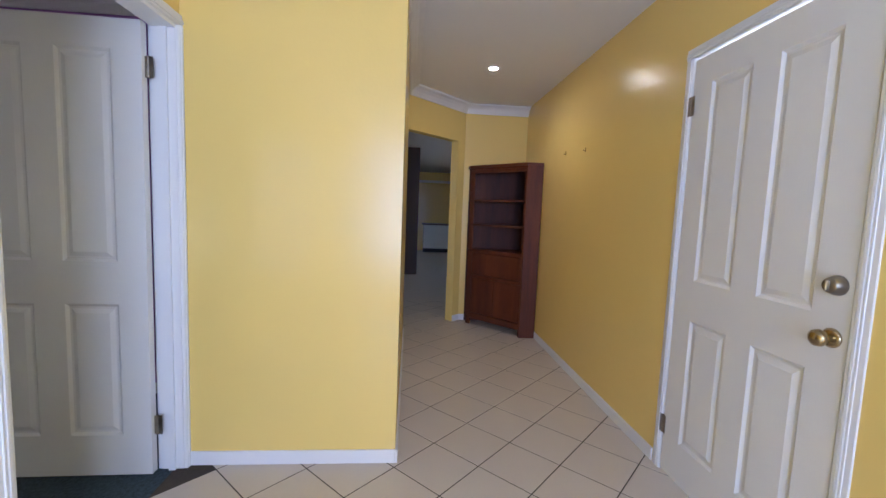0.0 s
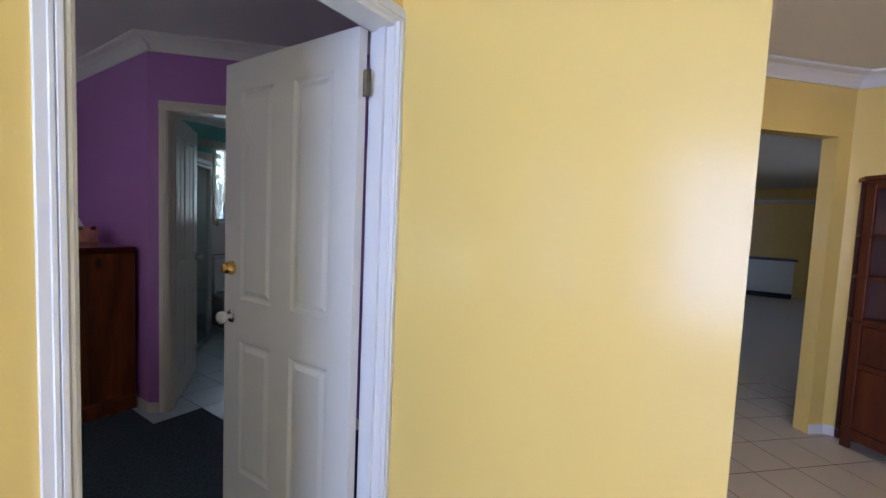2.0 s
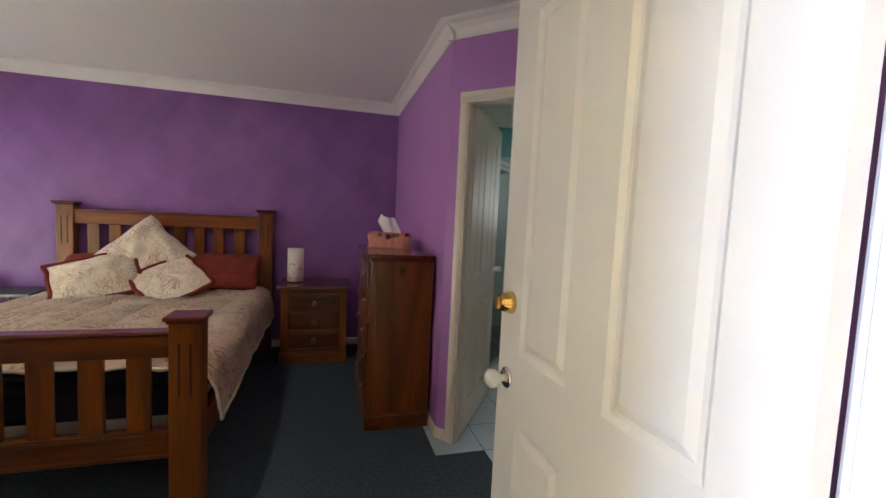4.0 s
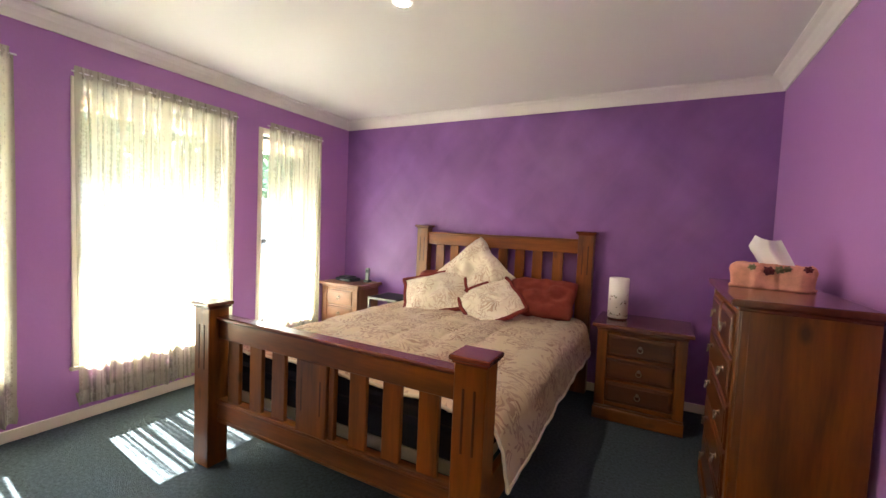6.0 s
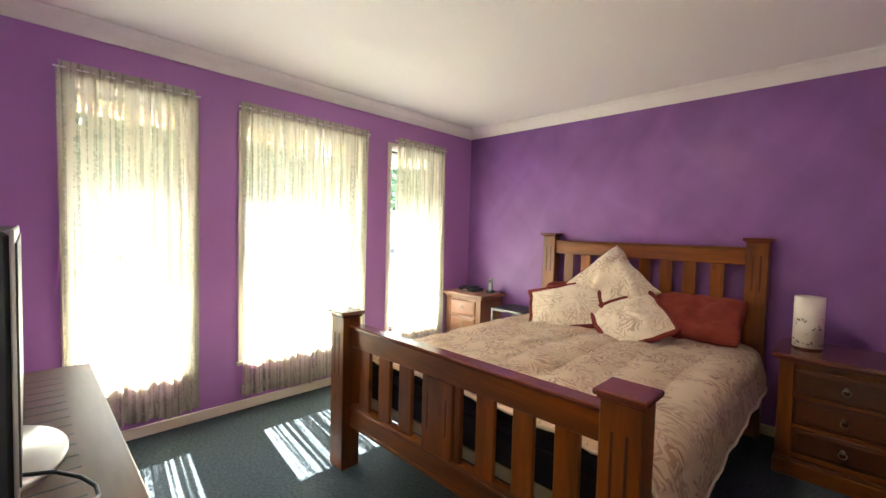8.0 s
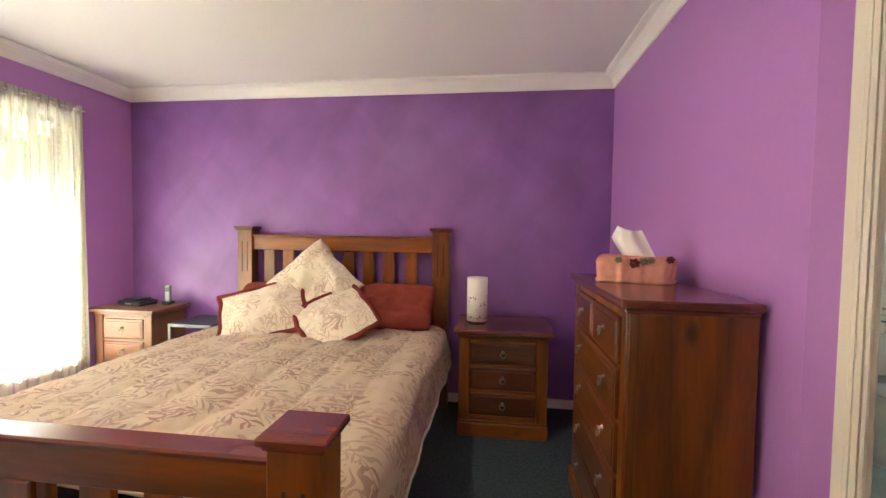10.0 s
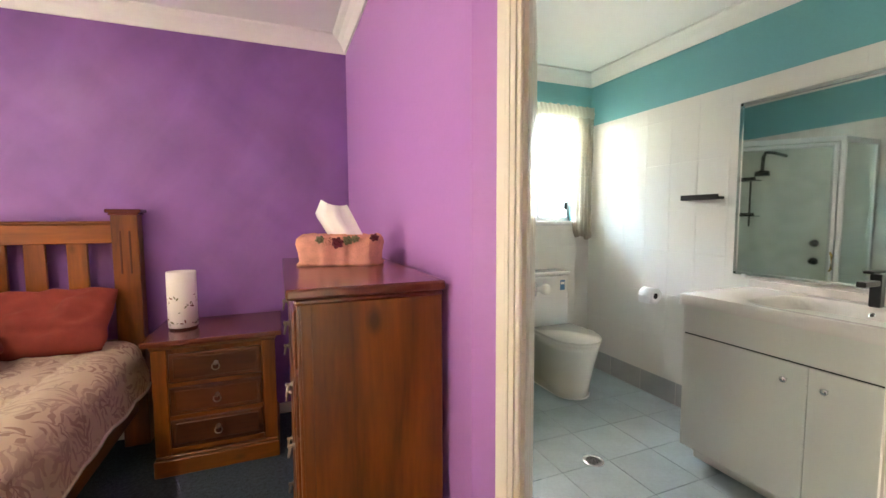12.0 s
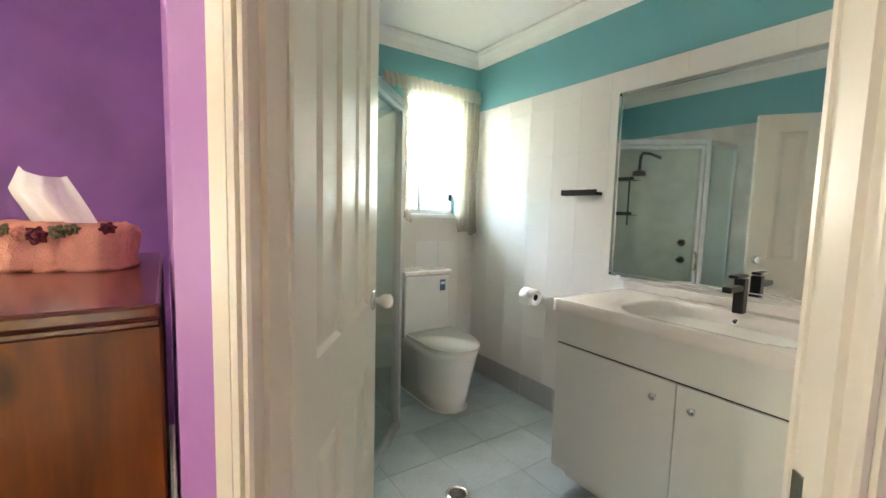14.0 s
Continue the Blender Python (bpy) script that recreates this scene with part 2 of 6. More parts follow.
def lace(name, color, low=0.26, high=0.76, scale=60.0):
    """Sheer lace: threads that scatter light, with a flower net of holes."""
    m = bpy.data.materials.new(name)
    m.use_nodes = True
    t = m.node_tree
    t.nodes.clear()
    ln = t.links
    co = t.nodes.new("ShaderNodeTexCoord")
    mp = t.nodes.new("ShaderNodeMapping")
    mp.inputs["Scale"].default_value = (0.0, 1.0, 1.0)
    ln.new(co.outputs["Object"], mp.inputs[0])
    vo = t.nodes.new("ShaderNodeTexVoronoi")
    vo.feature = "SMOOTH_F1"
    vo.inputs["Scale"].default_value = scale
    no = t.nodes.new("ShaderNodeTexNoise")
    no.inputs["Scale"].default_value = scale * 2.6
    no.inputs["Detail"].default_value = 4
    for n in (vo, no):
        ln.new(mp.outputs[0], n.inputs["Vector"])
    ad = t.nodes.new("ShaderNodeMath")
    ad.operation = "MULTIPLY_ADD"
    ad.inputs[1].default_value = 0.35
    nh = t.nodes.new("ShaderNodeMath")
    nh.operation = "MULTIPLY"
    nh.inputs[1].default_value = 0.4
    ln.new(no.outputs["Fac"], nh.inputs[0])
    ln.new(vo.outputs["Distance"], ad.inputs[0])
    ln.new(nh.outputs[0], ad.inputs[2])
    mr = t.nodes.new("ShaderNodeMapRange")
    fold = t.nodes.new("ShaderNodeMapping")
    fold.inputs["Scale"].default_value = (0.0, 42.0, 0.5)
    ln.new(co.outputs["Object"], fold.inputs[0])
    fn = t.nodes.new("ShaderNodeTexNoise")
    fn.inputs["Scale"].default_value = 1.0
    fn.inputs["Detail"].default_value = 3
    ln.new(fold.outputs[0], fn.inputs["Vector"])
    fa = t.nodes.new("ShaderNodeMath")
    fa.operation = "MULTIPLY_ADD"
    fa.inputs[1].default_value = 2.5
    fa.inputs[2].default_value = -1.38
    ln.new(fn.outputs["Fac"], fa.inputs[0])
    sm = t.nodes.new("ShaderNodeMath")
    sm.operation = "ADD"
    ln.new(ad.outputs[0], sm.inputs[0])
    ln.new(fa.outputs[0], sm.inputs[1])
    mr.inputs[1].default_value, mr.inputs[2].default_value = 0.27, 0.45
    mr.inputs[3].default_value, mr.inputs[4].default_value = high, low
    ln.new(sm.outputs[0], mr.inputs[0])
    tr = t.nodes.new("ShaderNodeBsdfTransparent")
    df = t.nodes.new("ShaderNodeBsdfDiffuse")
    tl = t.nodes.new("ShaderNodeBsdfTranslucent")
    df.inputs["Color"].default_value = (*color, 1)
    tl.inputs["Color"].default_value = (*(0.30 * c for c in color), 1)
    m1 = t.nodes.new("ShaderNodeMixShader")
    m1.inputs[0].default_value = 0.5
    ln.new(df.outputs[0], m1.inputs[1])
    ln.new(tl.outputs[0], m1.inputs[2])
    m2 = t.nodes.new("ShaderNodeMixShader")
    ln.new(mr.outputs[0], m2.inputs[0])
    ln.new(tr.outputs[0], m2.inputs[1])
    ln.new(m1.outputs[0], m2.inputs[2])
    out = t.nodes.new("ShaderNodeOutputMaterial")
    ln.new(m2.outputs[0], out.inputs[0])
    return m


def glass(name, tint=(0.92, 0.97, 0.95), rough=0.0, clear=0.85):
    m = bpy.data.materials.new(name)
    m.use_nodes = True
    t = m.node_tree
    t.nodes.clear()
    tr = t.nodes.new("ShaderNodeBsdfTransparent")
    tr.inputs[0].default_value = (*tint, 1)
    gl = t.nodes.new("ShaderNodeBsdfGlossy")
    gl.inputs["Roughness"].default_value = 0.03 + rough
    lw = t.nodes.new("ShaderNodeLayerWeight")
    lw.inputs[0].default_value = 0.5
    pw = t.nodes.new("ShaderNodeMath")
    pw.operation = "POWER"
    pw.inputs[1].default_value = 4.0
    t.links.new(lw.outputs["Facing"], pw.inputs[0])
    fr = t.nodes.new("ShaderNodeMath")
    fr.operation = "MULTIPLY_ADD"
    fr.inputs[1].default_value = 0.6
    fr.inputs[2].default_value = 0.03
    t.links.new(pw.outputs[0], fr.inputs[0])
    mx = t.nodes.new("ShaderNodeMixShader")
    out = t.nodes.new("ShaderNodeOutputMaterial")
    t.links.new(fr.outputs[0], mx.inputs[0])
    t.links.new(tr.outputs[0], mx.inputs[1])
    t.links.new(gl.outputs[0], mx.inputs[2])
    t.links.new(mx.outputs[0], out.inputs[0])
    return m


def glow(name, color, strength):
    m = bpy.data.materials.new(name)
    m.use_nodes = True
    t = m.node_tree
    p = t.nodes["Principled BSDF"]
    p.inputs["Emission Color"].default_value = (*color, 1)
    p.inputs["Emission Strength"].default_value = strength
    return m


M = {
    "yellow": mat("yellow_paint", (0.85, 0.63, 0.19), 0.22, var=0.006, scale=1.2, fine=60, bump=0.02, waves=0.005),
    "purple": mat("purple_paint", (0.45, 0.203, 0.54), 0.45, var=0.03, scale=1.5, fine=50, bump=0.03),
    # brushed paint; its deeper purple also carries the weaker window light there
    "feature": brushed("shaded_brushed_purple", (0.248, 0.106, 0.345)),
    "teal": mat("teal_paint", (0.17, 0.435, 0.465), 0.5, var=0.05, scale=2.0, bump=0.02),
    "ceiling": mat("ceiling_paint", (0.80, 0.79, 0.77), 0.7, var=0.012, scale=1.2, bump=0.02),
    "cornice": mat("cornice_paint", (0.82, 0.80, 0.77), 0.6, var=0.03, bump=0.01),
    "white": mat("white_gloss_paint", (0.80, 0.80, 0.80), 0.3, var=0.012, scale=4, fine=120, bump=0.004),
    "cream": mat("cream_gloss_paint", (0.78, 0.73, 0.63), 0.3, var=0.012, scale=4, bump=0.004),
    "doorwhite": mat("door_paint", (0.78, 0.77, 0.74), 0.38, var=0.004, scale=3, fine=140, bump=0.01, stretch=(1, 1, 0.3)),
    "carpet": mat("slate_carpet", (0.060, 0.083, 0.099), 1.0, var=0.55, scale=60, fine=170, bump=0.5, spec=0.1),
    "halltile": mat("cream_floor_tile", (0.61, 0.54, 0.455), 0.33, var=0.03, scale=5, fine=70, bump=0.02, pieces=0.15),
    "grout": mat("brown_grout", (0.065, 0.05, 0.038), 0.95, var=0.2, scale=20, bump=0.1),
    "bathfloor": mat("grey_floor_tile", (0.36, 0.43, 0.45), 0.38, var=0.12, scale=7, fine=60, bump=0.02, pieces=0.15),
    "bathgrout": mat("grey_grout", (0.30, 0.35, 0.365), 0.9, var=0.1, bump=0.05),
    "walltile": mat("white_wall_tile", (0.80, 0.77, 0.72), 0.1, spec=0.12, var=0.02, scale=3, bump=0.008, pieces=0.05),
    "wallgrout": mat("pale_grout", (0.79, 0.76, 0.71), 0.8, var=0.05, bump=0.02),
    "skirtile": mat("grey_skirting_tile", (0.41, 0.41, 0.41), 0.4, var=0.10, scale=6, bump=0.02, pieces=0.1),
    "marble": mat("marble_shower_panel", (0.72, 0.70, 0.66), 0.2, var=0.18, scale=2.2, fine=9, bump=0.01),
    "pine_v": wood("stained_pine_upright", (0.072, 0.019, 0.002), (0.28, 0.080, 0.006), 2),
    "pine_x": wood("stained_pine_across", (0.072, 0.019, 0.002), (0.28, 0.080, 0.006), 0),
    "pine_y": wood("stained_pine_lengthwise", (0.072, 0.019, 0.002), (0.28, 0.080, 0.006), 1),
    "red_x": wood("mahogany_stain_across", (0.085, 0.020, 0.010), (0.17, 0.045, 0.022), 0, 0.22, 0.5, False),
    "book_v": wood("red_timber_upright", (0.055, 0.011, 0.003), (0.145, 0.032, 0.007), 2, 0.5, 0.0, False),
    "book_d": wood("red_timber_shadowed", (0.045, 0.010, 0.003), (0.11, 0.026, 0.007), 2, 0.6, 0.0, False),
    "dark_x": wood("dark_drawer_pine", (0.045, 0.013, 0.004), (0.135, 0.038, 0.009), 0, 0.3, 0.3),
    "chest_v": wood("golden_stained_pine_side", (0.075, 0.019, 0.002), (0.28, 0.083, 0.006), 2, 0.34),
    "front_x": wood("dark_chest_fronts", (0.055, 0.014, 0.003), (0.18, 0.046, 0.007), 0, 0.3, 0.3),
    # paler pine: window light on the far bedside chest put into colour
    "lit_pine_v": wood("lit_pine_upright", (0.16, 0.066, 0.032), (0.29, 0.135, 0.068), 2),
    "lit_pine_x": wood("lit_pine_across", (0.16, 0.066, 0.032), (0.29, 0.135, 0.068), 0),
    "desk": wood("dark_desk_timber", (0.075, 0.036, 0.022), (0.17, 0.09, 0.055), 0, 0.36, 0.1, False),
    "quilt": sprigged("quilt_print", (0.91, 0.745, 0.555), (0.50, 0.25, 0.16), 6.4, 0.75),
    "sham": sprigged("pillow_print", (0.72, 0.635, 0.50), (0.40, 0.22, 0.14), 7.0, 0.65),
    "redcloth": mat("red_cotton", (0.25, 0.050, 0.036), 0.9, var=0.15, scale=14, fine=300, bump=0.1, spec=0.2),
    "piping": mat("maroon_piping", (0.17, 0.025, 0.020), 0.85, var=0.15, scale=20, bump=0.05, spec=0.2),
    "navy": mat("navy_mattress_base", (0.012, 0.014, 0.028), 0.9, var=0.2, scale=20, bump=0.05, spec=0.2),
    "pale": mat("pale_plastic_cover", (0.42, 0.40, 0.36), 0.6, var=0.15, scale=9, bump=0.05),
    "lace": lace("cream_lace", (0.78, 0.75, 0.60), 0.58, 0.985),
    "lace_thick": lace("cream_lace_hem", (0.80, 0.77, 0.64), 0.6, 0.95),
    "bathlace": lace("bathroom_lace", (0.80, 0.74, 0.60), 0.25, 0.70, 60),
    "glass": glass("clear_glass"),
    "showerglass": glass("shower_glass", (0.90, 0.955, 0.94), 0.02),
    "alu": mat("aluminium_frame", (0.62, 0.63, 0.64), 0.3, 1.0, 0.05, 8, 120, 0.01),
    "dark_alu": mat("dark_window_frame", (0.05, 0.05, 0.055), 0.4, 0.3, 0.1, 8, 120, 0.01),
    "chrome": mat("chrome", (0.78, 0.78, 0.78), 0.1, 1.0, 0.04, 12, 80, 0.004),
    "nickel": mat("worn_nickel", (0.33, 0.29, 0.23), 0.32, 1.0, 0.15, 30, 120, 0.01),
    "brass": mat("polished_brass", (0.80, 0.52, 0.14), 0.14, 1.0, 0.06, 20, 80, 0.004),
    "oldbrass": mat("antique_brass", (0.40, 0.31, 0.17), 0.25, 1.0, 0.15, 30, 120, 0.01),
    "porcelain": mat("white_porcelain", (0.82, 0.81, 0.78), 0.12, var=0.02, scale=3, bump=0.003, coat=0.4),
    "laminate": mat("white_laminate", (0.78, 0.765, 0.70), 0.25, var=0.02, scale=3, bump=0.004),
    "basin": mat("pinkish_white_stone_top", (0.80, 0.74, 0.70), 0.15, var=0.03, scale=4, bump=0.003, coat=0.3),
    "black": mat("black_metal", (0.012, 0.012, 0.013), 0.35, 0.4, 0.15, 20, 90, 0.01),
    "blackplastic": mat("black_plastic", (0.022, 0.032, 0.040), 0.42, 0.0, 0.15, 20, 150, 0.01),
    "silver": mat("silver_plastic", (0.55, 0.56, 0.57), 0.3, 0.6, 0.06, 20, 150, 0.01),
    "darkrim": mat("dull_grey_metal", (0.20, 0.21, 0.22), 0.4, 0.8, 0.1, 20, 150, 0.01),
    "paper": mat("white_paper", (0.86, 0.85, 0.84), 0.9, var=0.04, scale=25, bump=0.05),
    "salmon": mat("salmon_towelling", (0.72, 0.34, 0.25), 0.95, var=0.18, scale=30, fine=260, bump=0.2, spec=0.2),
    "rose": mat("dark_red_ribbon_rose", (0.14, 0.015, 0.03), 0.8, var=0.3, scale=60, bump=0.1),
    "leafgreen": mat("green_ribbon_leaf", (0.20, 0.20, 0.10), 0.8, var=0.3, scale=60, bump=0.1),
    "blue": mat("blue_label_print", (0.06, 0.17, 0.34), 0.5, var=0.1, bump=0.0),
    "mirror": mat("mirror_silver", (0.90, 0.92, 0.91), 0.02, 1.0, 0.0, 3, 20, 0.0),
    "brownpaint": mat("brown_wall_paint", (0.10, 0.065, 0.05), 0.6, var=0.08, scale=2, bump=0.02),
    "bench": mat("dark_benchtop", (0.10, 0.065, 0.05), 0.4, var=0.2, scale=20, bump=0.02),
    "fence": mat("grey_steel_fence", (0.20, 0.20, 0.18), 0.5, var=0.06, scale=2, bump=0.02),
    "ground": mat("pale_concrete_ground", (0.34, 0.32, 0.27), 0.95, var=0.2, scale=1.2, fine=30, bump=0.1),
    "eave": mat("cream_eave_paint", (0.72, 0.62, 0.36), 0.7, var=0.06, scale=3, bump=0.02),
    "roof": mat("red_brown_roof", (0.20, 0.09, 0.06), 0.8, var=0.15, scale=4, bump=0.05),
    "leaf": mat("green_leaves", (0.075, 0.115, 0.045), 0.55, var=0.45, scale=3.0, fine=40, bump=0.0),
    "bark": mat("grey_bark", (0.13, 0.10, 0.075), 0.95, var=0.3, scale=8, stretch=(1, 1, 0.3), bump=0.3),
    "lampglow": glow("downlight_glow", (1.0, 0.86, 0.66), 25),
    "rubber": mat("grey_rubber", (0.08, 0.08, 0.08), 0.8, var=0.1, bump=0.01),
    "darkred": mat("red_brown_bird_print", (0.20, 0.055, 0.03), 0.7, var=0.2, scale=30, bump=0.0),
    "lampshade": mat("cream_paper_shade", (0.80, 0.76, 0.68), 0.7, var=0.04, scale=8, bump=0.02),
}


# ---- mesh helpers ----
def box(bm, x0, x1, y0, y1, z0, z1, bevel=0.0, segs=1):
    r = bmesh.ops.create_cube(bm, size=1.0, matrix=Matrix.Translation(((x0 + x1) / 2, (y0 + y1) / 2, (z0 + z1) / 2)) @ Matrix.Diagonal((x1 - x0, y1 - y0, z1 - z0, 1)))
    if bevel > 0:
        es = list({e for v in r["verts"] for e in v.link_edges})
        bmesh.ops.bevel(bm, geom=es, offset=min(bevel, 0.45 * min(x1 - x0, y1 - y0, z1 - z0)), segments=segs, affect="EDGES", profile=0.5)
    return bm


def boxes(*specs, bevel=0.0, segs=1):
    bm = bmesh.new()
    for s in specs:
        box(bm, *s, bevel=bevel, segs=segs)
    return bm


def cyl(bm, p, q, r0, r1=None, segs=20):
    """A capped cylinder or cone from p to q."""
    p, q = Vector(p), Vector(q)
    d = q - p
    m = Matrix.Translation((p + q) / 2) @ d.to_track_quat("Z", "Y").to_matrix().to_4x4()
    bmesh.ops.create_cone(bm, cap_ends=True, segments=segs, radius1=r0, radius2=r0 if r1 is None else r1, depth=d.length, matrix=m)
    return bm


def lathe(bm, profile, m=None, segs=28):
    """Turns (radius, height) pairs round z."""
    m = m or Matrix()
    rings = []
    for r, z in profile:
        rings.append([bm.verts.new(m @ Vector((r * math.cos(2 * math.pi * i / segs), r * math.sin(2 * math.pi * i / segs), z))) for i in range(segs)])
    for a, b in zip(rings, rings[1:]):
        for i in range(segs):
            bm.faces.new((a[i], a[(i + 1) % segs], b[(i + 1) % segs], b[i]))
    if profile[0][0] > 1e-5:
        bm.faces.new(rings[0][::-1])
    if profile[-1][0] > 1e-5:
        bm.faces.new(rings[-1])
    return bm


def torus(bm, m, big, small, segs=20, rings=8):
    vs = []
    for i in range(segs):
        a = 2 * math.pi * i / segs
        row = []
        for j in range(rings):
            b = 2 * math.pi * j / rings
            row.append(bm.verts.new(m @ Vector(((big + small * math.cos(b)) * math.cos(a), (big + small * math.cos(b)) * math.sin(a), small * math.sin(b)))))
        vs.append(row)
    for i in range(segs):
        for j in range(rings):
            bm.faces.new((vs[i][j], vs[(i + 1) % segs][j], vs[(i + 1) % segs][(j + 1) % rings], vs[i][(j + 1) % rings]))
    return bm


def tube(bm, pts, r, segs=8):
    """A round tube along a line of points."""
    pts = [Vector(p) for p in pts]
    rings = []
    for i, p in enumerate(pts):
        d = (pts[min(i + 1, len(pts) - 1)] - pts[max(i - 1, 0)]).normalized()
        q = d.to_track_quat("Z", "Y")
        rings.append([bm.verts.new(p + q @ Vector((r * math.cos(2 * math.pi * k / segs), r * math.sin(2 * math.pi * k / segs), 0))) for k in range(segs)])
    for a, b in zip(rings, rings[1:]):
        for k in range(segs):
            bm.faces.new((a[k], a[(k + 1) % segs], b[(k + 1) % segs], b[k]))
    bm.faces.new(rings[0][::-1])
    bm.faces.new(rings[-1])
    return bm


def prism(bm, outline, z0, z1):
    """An upright prism over an outline in plan."""
    lo = [bm.verts.new((x, y, z0)) for x, y in outline]
    hi = [bm.verts.new((x, y, z1)) for x, y in outline]
    n = len(outline)
    bm.faces.new(lo[::-1])
    bm.faces.new(hi)
    for i in range(n):
        bm.faces.new((lo[i], lo[(i + 1) % n], hi[(i + 1) % n], hi[i]))
    return bm


def lay_uv(bm, flat):
    """Writes the cloth's own plane (a vertex to its u, v in metres) into the mesh."""
    uv = bm.loops.layers.uv.new("cloth")
    for f in bm.faces:
        for lp in f.loops:
            lp[uv].uv = flat[lp.vert]


def mesh_of(name, bm, material, smooth=False):
    bmesh.ops.recalc_face_normals(bm, faces=bm.faces[:])
    me = bpy.data.meshes.new(name)
    bm.to_mesh(me)
    bm.free()
    me.materials.append(material)
    if smooth:
        me.shade_smooth()
    return me


def part(name, bm, material, parent, label="", smooth=False, m=None):
    ob = new(name, mesh_of(name, bm, material, smooth))
    ob.parent = parent
    if m is not None:
        ob.matrix_basis = m
    if label:
        ob["label"] = label
    return ob


def thing(name, m, label, category, group=""):
    ob = new(name)
    ob.empty_display_size = 0.1
    ob.matrix_basis = m
    return tagged(ob, label, category, group)


def solo(name, bm, material, label, category, m=None, group="", smooth=False, kind=""):
    ob = new(name, mesh_of(name, bm, material, smooth))
    if m is not None:
        ob.matrix_basis = m
    return tagged(ob, label, category, group, kind)


def struct(name, bm, material, label="", smooth=False, m=None):
    ob = new(name, mesh_of(name, bm, material, smooth))
    if m is not None:
        ob.matrix_basis = m
    return tagged(ob, label, "", "", "structure")


def along(p, q):
    """The pose whose x axis runs from p to q on the floor."""
    return Matrix.Translation((p[0], p[1], 0)) @ Matrix.Rotation(math.atan2(q[1] - p[1], q[0] - p[0]), 4, "Z")


def skin(bm, length, thick, z0, z1, holes=()):
    """A wall skin along x, from y = 0 to thick, with holes (x0, x1, z0, z1)."""
    xs = 0.0
    for a, b, c, d in sorted(holes):
        if a > xs:
            box(bm, xs, a, min(0, thick), max(0, thick), z0, z1)
        if c > z0:
            box(bm, a, b, min(0, thick), max(0, thick), z0, c)
        if d < z1:
            box(bm, a, b, min(0, thick), max(0, thick), d, z1)
        xs = b
    if xs < length:
        box(bm, xs, length, min(0, thick), max(0, thick), z0, z1)
    return bm


def wall(name, p, q, thick, material, label, holes=(), z0=-0.02, z1=2.5):
    """A wall whose room face runs from p to q; thick grows to the left of that way (negative: right)."""
    length = math.hypot(q[0] - p[0], q[1] - p[1])
    return struct(name, skin(bmesh.new(), length, thick, z0, z1, holes), material, label, m=along(p, q))


CEIL = 2.49
COVE = ((0.0, 0.0), (0.0, -0.095), (0.012, -0.095), (0.018, -0.078), (0.034, -0.048), (0.058, -0.026), (0.082, -0.018), (0.092, -0.012), (0.092, 0.0))


def cornice(p, q, e0=0.0, e1=0.0, side=-1):
    """A cove between wall and ceiling, on the right of the way from p to q (side 1: left)."""
    length = math.hypot(q[0] - p[0], q[1] - p[1])
    bm = bmesh.new()
    a = [bm.verts.new((-e0, side * x, CEIL + z)) for x, z in COVE]
    b = [bm.verts.new((length + e1, side * x, CEIL + z)) for x, z in COVE]
    n = len(COVE)
    for i in range(n):
        bm.faces.new((a[i], a[(i + 1) % n], b[(i + 1) % n], b[i]))
    bm.faces.new(a)
    bm.faces.new(b[::-1])
    return struct("trim_cornice", bm, M["cornice"], "white plaster cove cornice", m=along(p, q))


def baseboard(p, q, material, side=-1, h=0.07, t=0.012):
    length = math.hypot(q[0] - p[0], q[1] - p[1])
    bm = boxes((0, length, min(0, side * t), max(0, side * t), 0.0, h), bevel=0.003)
    return struct("baseboard", bm, material, "low painted skirting board", m=along(p, q))


def casing(parent, x0, x1, top, y, w=0.06, t=0.018, material=None, out=-1):
    """Moulded architrave round an opening from x0 to x1, on the wall face at y; it stands out towards out."""
    material = material or M["white"]
    # stepped beads from the outer flat towards the opening: (across, out) in shares of width and depth
    shape = ((0.0, 0.0), (0.0, 0.5), (0.03, 0.58), (0.34, 0.62), (0.37, 0.85), (0.50, 0.85), (0.53, 0.6), (0.57, 1.0), (0.74, 1.0), (0.78, 0.6), (0.83, 0.8), (0.94, 0.8), (1.0, 0.5), (1.0, 0.0))

    def strip(ax0, ax1, az0, az1, inner):
        bm = bmesh.new()
        if inner:
            ends = [[bm.verts.new((ax0 + u * w if inner > 0 else ax1 - u * w, y + out * t * h, z)) for u, h in shape] for z in (az0, az1)]
        else:
            ends = [[bm.verts.new((x, y + out * t * h, az1 - u * w)) for u, h in shape] for x in (ax0, ax1)]
        n = len(shape)
        for k in range(n):
            bm.faces.new((ends[0][k], ends[0][(k + 1) % n], ends[1][(k + 1) % n], ends[1][k]))
        for e in ends:
            bm.faces.new(e)
        return bm
    part("casing_side", strip(x0 - w, x0, 0.0, top, 1), material, parent)
    part("casing_side", strip(x1, x1 + w, 0.0, top, -1), material, parent)
    part("casing_head", strip(x0 - w, x1 + w, top, top + w, 0), material, parent)


